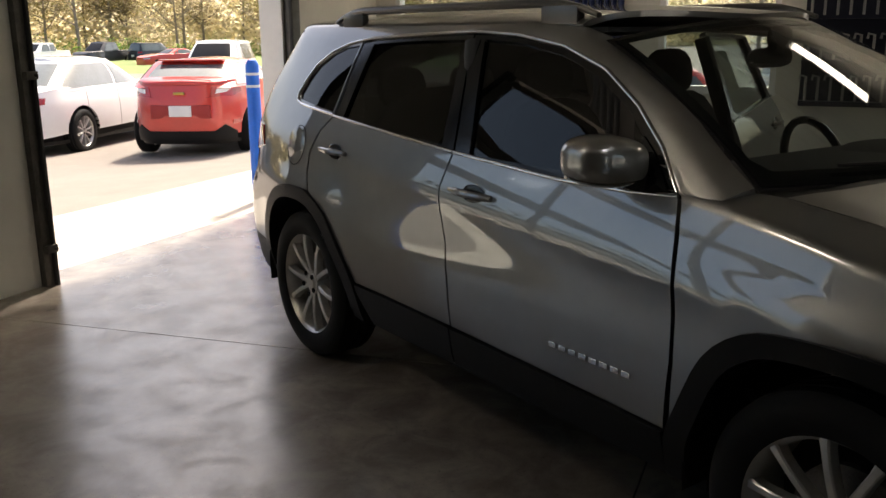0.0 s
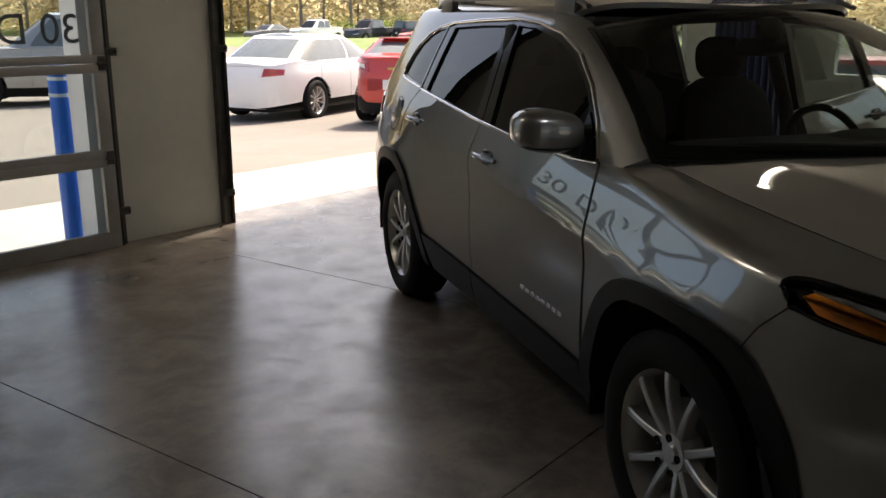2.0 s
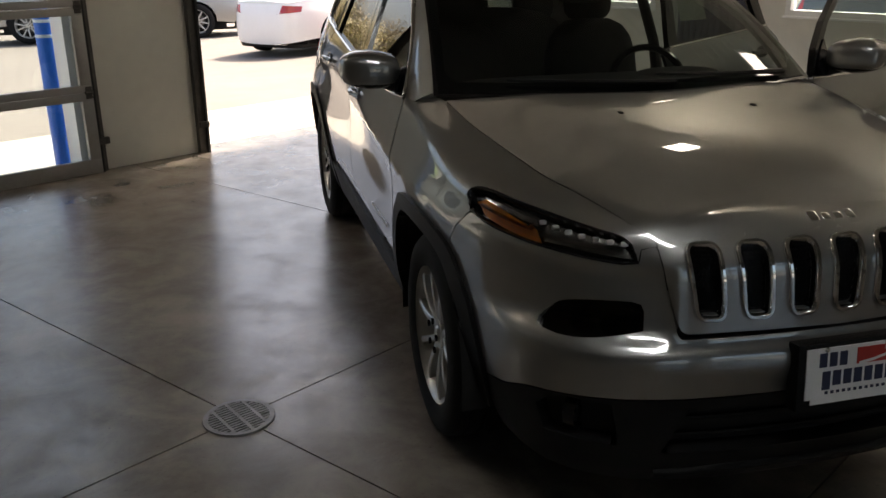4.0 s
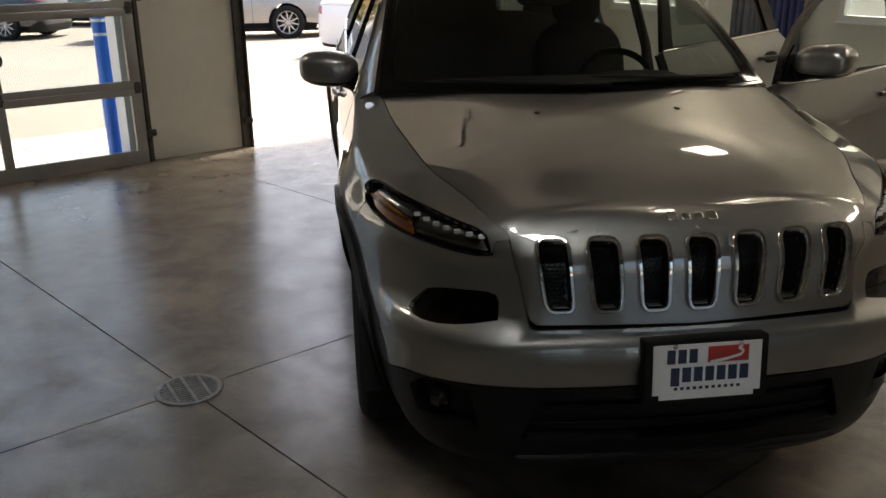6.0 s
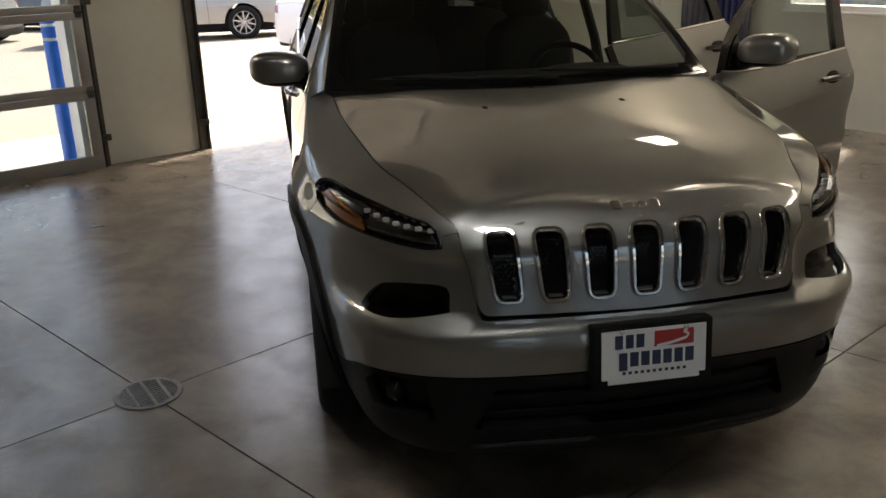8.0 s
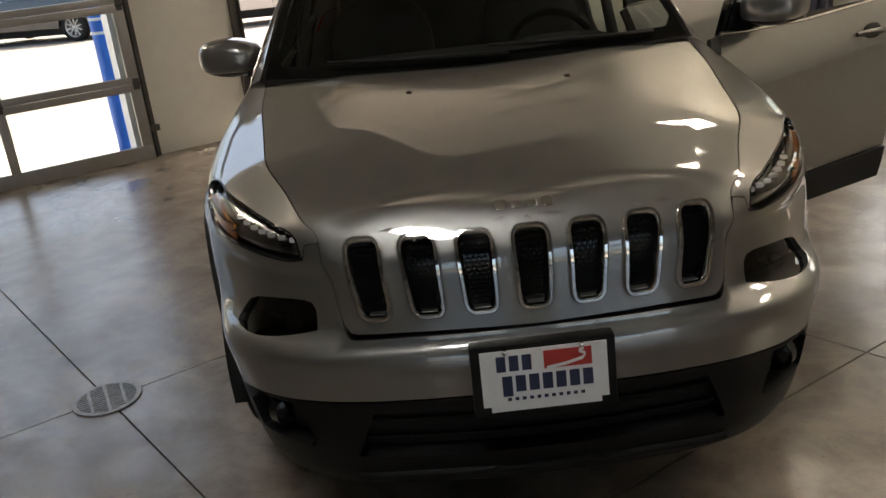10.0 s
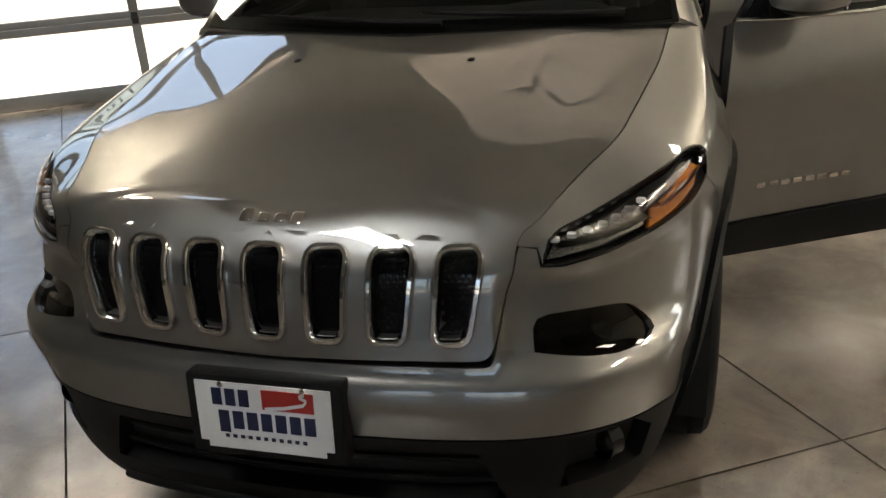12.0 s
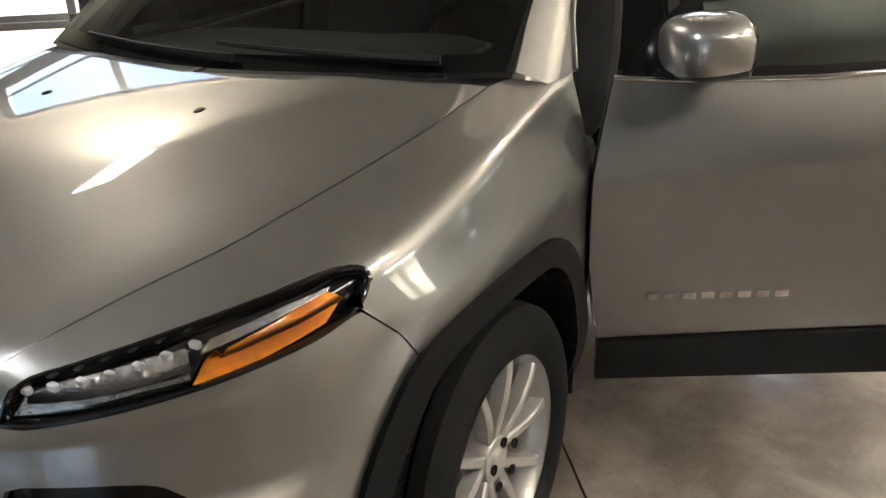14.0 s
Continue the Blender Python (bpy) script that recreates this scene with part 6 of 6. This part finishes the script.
street_car("parked_coupe", park(18.2, 61.9, -1.0, -0.25), P_RED, "red coupe far across the lot", long=4.6, cab=((-0.6, 2.0, 0.98), (0.2, 1.1, 1.34)))
street_car("parked_suv", park(8.4, 27.6, -0.6, -0.8), P_WHITE, "white SUV parked behind a red hatchback", **SUVC)
street_car("parked_sedan", park(8.5, 78.0, -0.8, -0.6), P_GREY, "dark grey sedan far across the lot", long=4.7)
street_car("parked_suv", HALL @ pose(13.5, 3.2, -0.9, 0, 0, 20), P_RED, "red SUV parked beyond the window", **SUVC)
street_car("parked_suv", HALL @ pose(24.5, 1.2, -0.9, 0, 0, -60), P_WHITE, "white SUV parked beyond the window", **SUVC)

# ---- grass and trees ----
M_GRASS = surface("spring_grass", (0.17, 0.23, 0.06), 0.9, 0, vary=0.4, size=0.4, bump=0.6, bump_size=30)
M_BARK = surface("grey_brown_bark", (0.3, 0.26, 0.21), 0.9, 0, vary=0.4, size=3, bump=0.6, bump_size=20)
M_LEAF = surface("olive_spring_leaves", (0.27, 0.25, 0.08), 0.8, 0, size=0.3, colour2=(0.2, 0.17, 0.08))
M_LEAF2 = surface("tan_twigs", (0.32, 0.26, 0.16), 0.85, 0, size=0.3, colour2=(0.24, 0.19, 0.12))
# tan and olive lifted very pale: distance haze put into the brush's colour
M_WOODS = surface("haze_paled_tan_olive_brush", (0.78, 0.7, 0.54), 0.9, 0, size=0.09, colour2=(0.66, 0.6, 0.4), ramp_at=(0.4, 0.6))
M_BUSH = surface("fresh_green_leaves", (0.15, 0.25, 0.05), 0.8, 0, size=0.5, colour2=(0.08, 0.14, 0.03))


def let_through(m, share):
    """Thin leaves and twigs: part of the light passes through."""
    n, l = m.node_tree.nodes, m.node_tree.links
    b, out = n["Principled BSDF"], n["Material Output"]
    t, x = n.new("ShaderNodeBsdfTranslucent"), n.new("ShaderNodeMixShader")
    l.new(b.inputs["Base Color"].links[0].from_socket, t.inputs["Color"])
    x.inputs[0].default_value = share
    l.new(b.outputs[0], x.inputs[1]), l.new(t.outputs[0], x.inputs[2]), l.new(x.outputs[0], out.inputs["Surface"])


for m in (M_LEAF, M_LEAF2, M_WOODS, M_BUSH):
    let_through(m, 0.75)


def bank(name, m, length, width, high, label):
    bm = bmesh.new()
    nx, ny = 40, 6
    g = [[bm.verts.new((-length / 2 + length * i / nx, width * j / ny, high * math.sin(math.pi / 2 * min(1, j / 3)) + 0.15 * noise.noise((i * 0.7, j * 0.8, 1.3)) * (j > 0) - 0.1 * (j == 0))) for j in range(ny + 1)] for i in range(nx + 1)]
    for i in range(nx):
        for j in range(ny):
            bm.faces.new((g[i][j], g[i + 1][j], g[i + 1][j + 1], g[i][j + 1]))
    return tagged(part(name, bm, M_GRASS, m=m), label, "grass", kind="structure")


far = lot_z(80)
bank("grass_verge", pose(25, 84, far, 0, 0, -14), 220, 70, 0.6, "green grass verge beyond the lot")
bank("grass_verge", HALL @ pose(34, 4, far, 0, 0, -90), 120, 30, 0.5, "green grass verge beyond the window")


def leaves(bm, rng, centre, half, count, size):
    for _ in range(count):
        d = Vector((rng.gauss(0, 0.45), rng.gauss(0, 0.45), rng.gauss(0, 0.45)))
        p = Vector(centre) + Vector((d.x * half[0], d.y * half[1], d.z * half[2]))
        a, t = rng.uniform(0, 6.28), rng.uniform(-0.9, 0.9)
        u = Vector((math.cos(a), math.sin(a), t)).normalized() * size * rng.uniform(0.6, 1.4)
        w = u.cross(Vector((rng.uniform(-1, 1), rng.uniform(-1, 1), 1))).normalized() * size * rng.uniform(0.4, 0.9)
        bm.faces.new([bm.verts.new(p + u), bm.verts.new(p + w), bm.verts.new(p - u), bm.verts.new(p - w)])


def tree(rng, high, leaf):
    t = empty("tree", pose(0, 0, 0), "half-bare spring tree with olive young leaves beyond the lot", "tree", "trees beyond the lot")
    bm = bmesh.new()
    tips = []
    lean = rng.uniform(-0.6, 0.6)
    tube(bm, [(0, 0, -0.3), (lean * 0.2, 0, high * 0.25), (lean * 0.6, 0.1, high * 0.6), (lean, 0, high)], [0.16, 0.13, 0.08, 0.02], 8)
    for i in range(13):
        h = high * rng.uniform(0.16, 0.85)
        a = rng.uniform(0, 6.28)
        l = high * rng.uniform(0.18, 0.36) * (1.15 - h / high)
        s = Vector((lean * h / high, 0, h))
        e = s + Vector((math.cos(a) * l, math.sin(a) * l, l * rng.uniform(0.4, 1.0)))
        mid = (s + e) / 2 + Vector((0, 0, -0.12 * l))
        tube(bm, [s, mid, e], [0.07, 0.045, 0.015], 5)
        tips += [e, mid]
        for _ in range(3):
            b = mid + (e - mid) * rng.random() + Vector((rng.gauss(0, 0.6), rng.gauss(0, 0.6), rng.uniform(0.2, 1.1)))
            tube(bm, [mid + (e - mid) * 0.4, b], [0.025, 0.008], 4)
            tips.append(b)
    part("trunk", bm, M_BARK, t)
    bm = bmesh.new()
    for p in tips:
        leaves(bm, rng, p, (1.5, 1.5, 1.2), 42, 0.11)
    part("crown", bm, leaf, t, smooth=0)
    return t


rng = random.Random(5)
protos = [tree(rng, h, l) for h, l in ((9.5, M_LEAF), (11, M_LEAF2), (8.5, M_LEAF), (12, M_LEAF2))]
spots = []
for i in range(46):
    x = -34 + 2.3 * i + rng.uniform(-0.8, 0.8)
    spots.append((x, 96 - 0.25 * x + rng.uniform(-5, 9)))
for k, (x, y) in enumerate(spots):
    m = pose(x, y, far + 0.4, 0, 0, rng.uniform(0, 360)) @ Matrix.Scale(rng.uniform(0.85, 1.2), 4)
    if k < 4:
        protos[k].matrix_basis = m
    else:
        c = copy_thing(protos[k % 4], pose(x, y, far + 0.4, 0, 0, rng.uniform(0, 360)))
        c.scale = (rng.uniform(0.85, 1.2),) * 3
for k in range(7):
    c = copy_thing(protos[k % 4], HALL @ pose(66 + rng.uniform(-4, 6), -26 + 11 * k, far + 0.3, 0, 0, rng.uniform(0, 360)))
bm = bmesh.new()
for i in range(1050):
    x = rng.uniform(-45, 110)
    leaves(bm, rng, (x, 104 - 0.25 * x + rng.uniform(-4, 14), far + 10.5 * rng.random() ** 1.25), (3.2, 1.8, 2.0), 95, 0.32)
tagged(part("far_woods", bm, M_WOODS, smooth=0), "tan and olive brush of the woods beyond the lot, paled for haze", "woods", kind="stuff")
bm = bmesh.new()
for i in range(26):
    x = rng.uniform(14, 34)
    leaves(bm, rng, (x, 88 - 0.25 * x + rng.uniform(-1, 2), far + rng.uniform(0.5, 1.6)), (1.4, 1.0, 0.9), 70, 0.13)
tagged(part("bushes", bm, M_BUSH, smooth=0), "fresh green bushes at the lot's edge", "bush", kind="stuff")
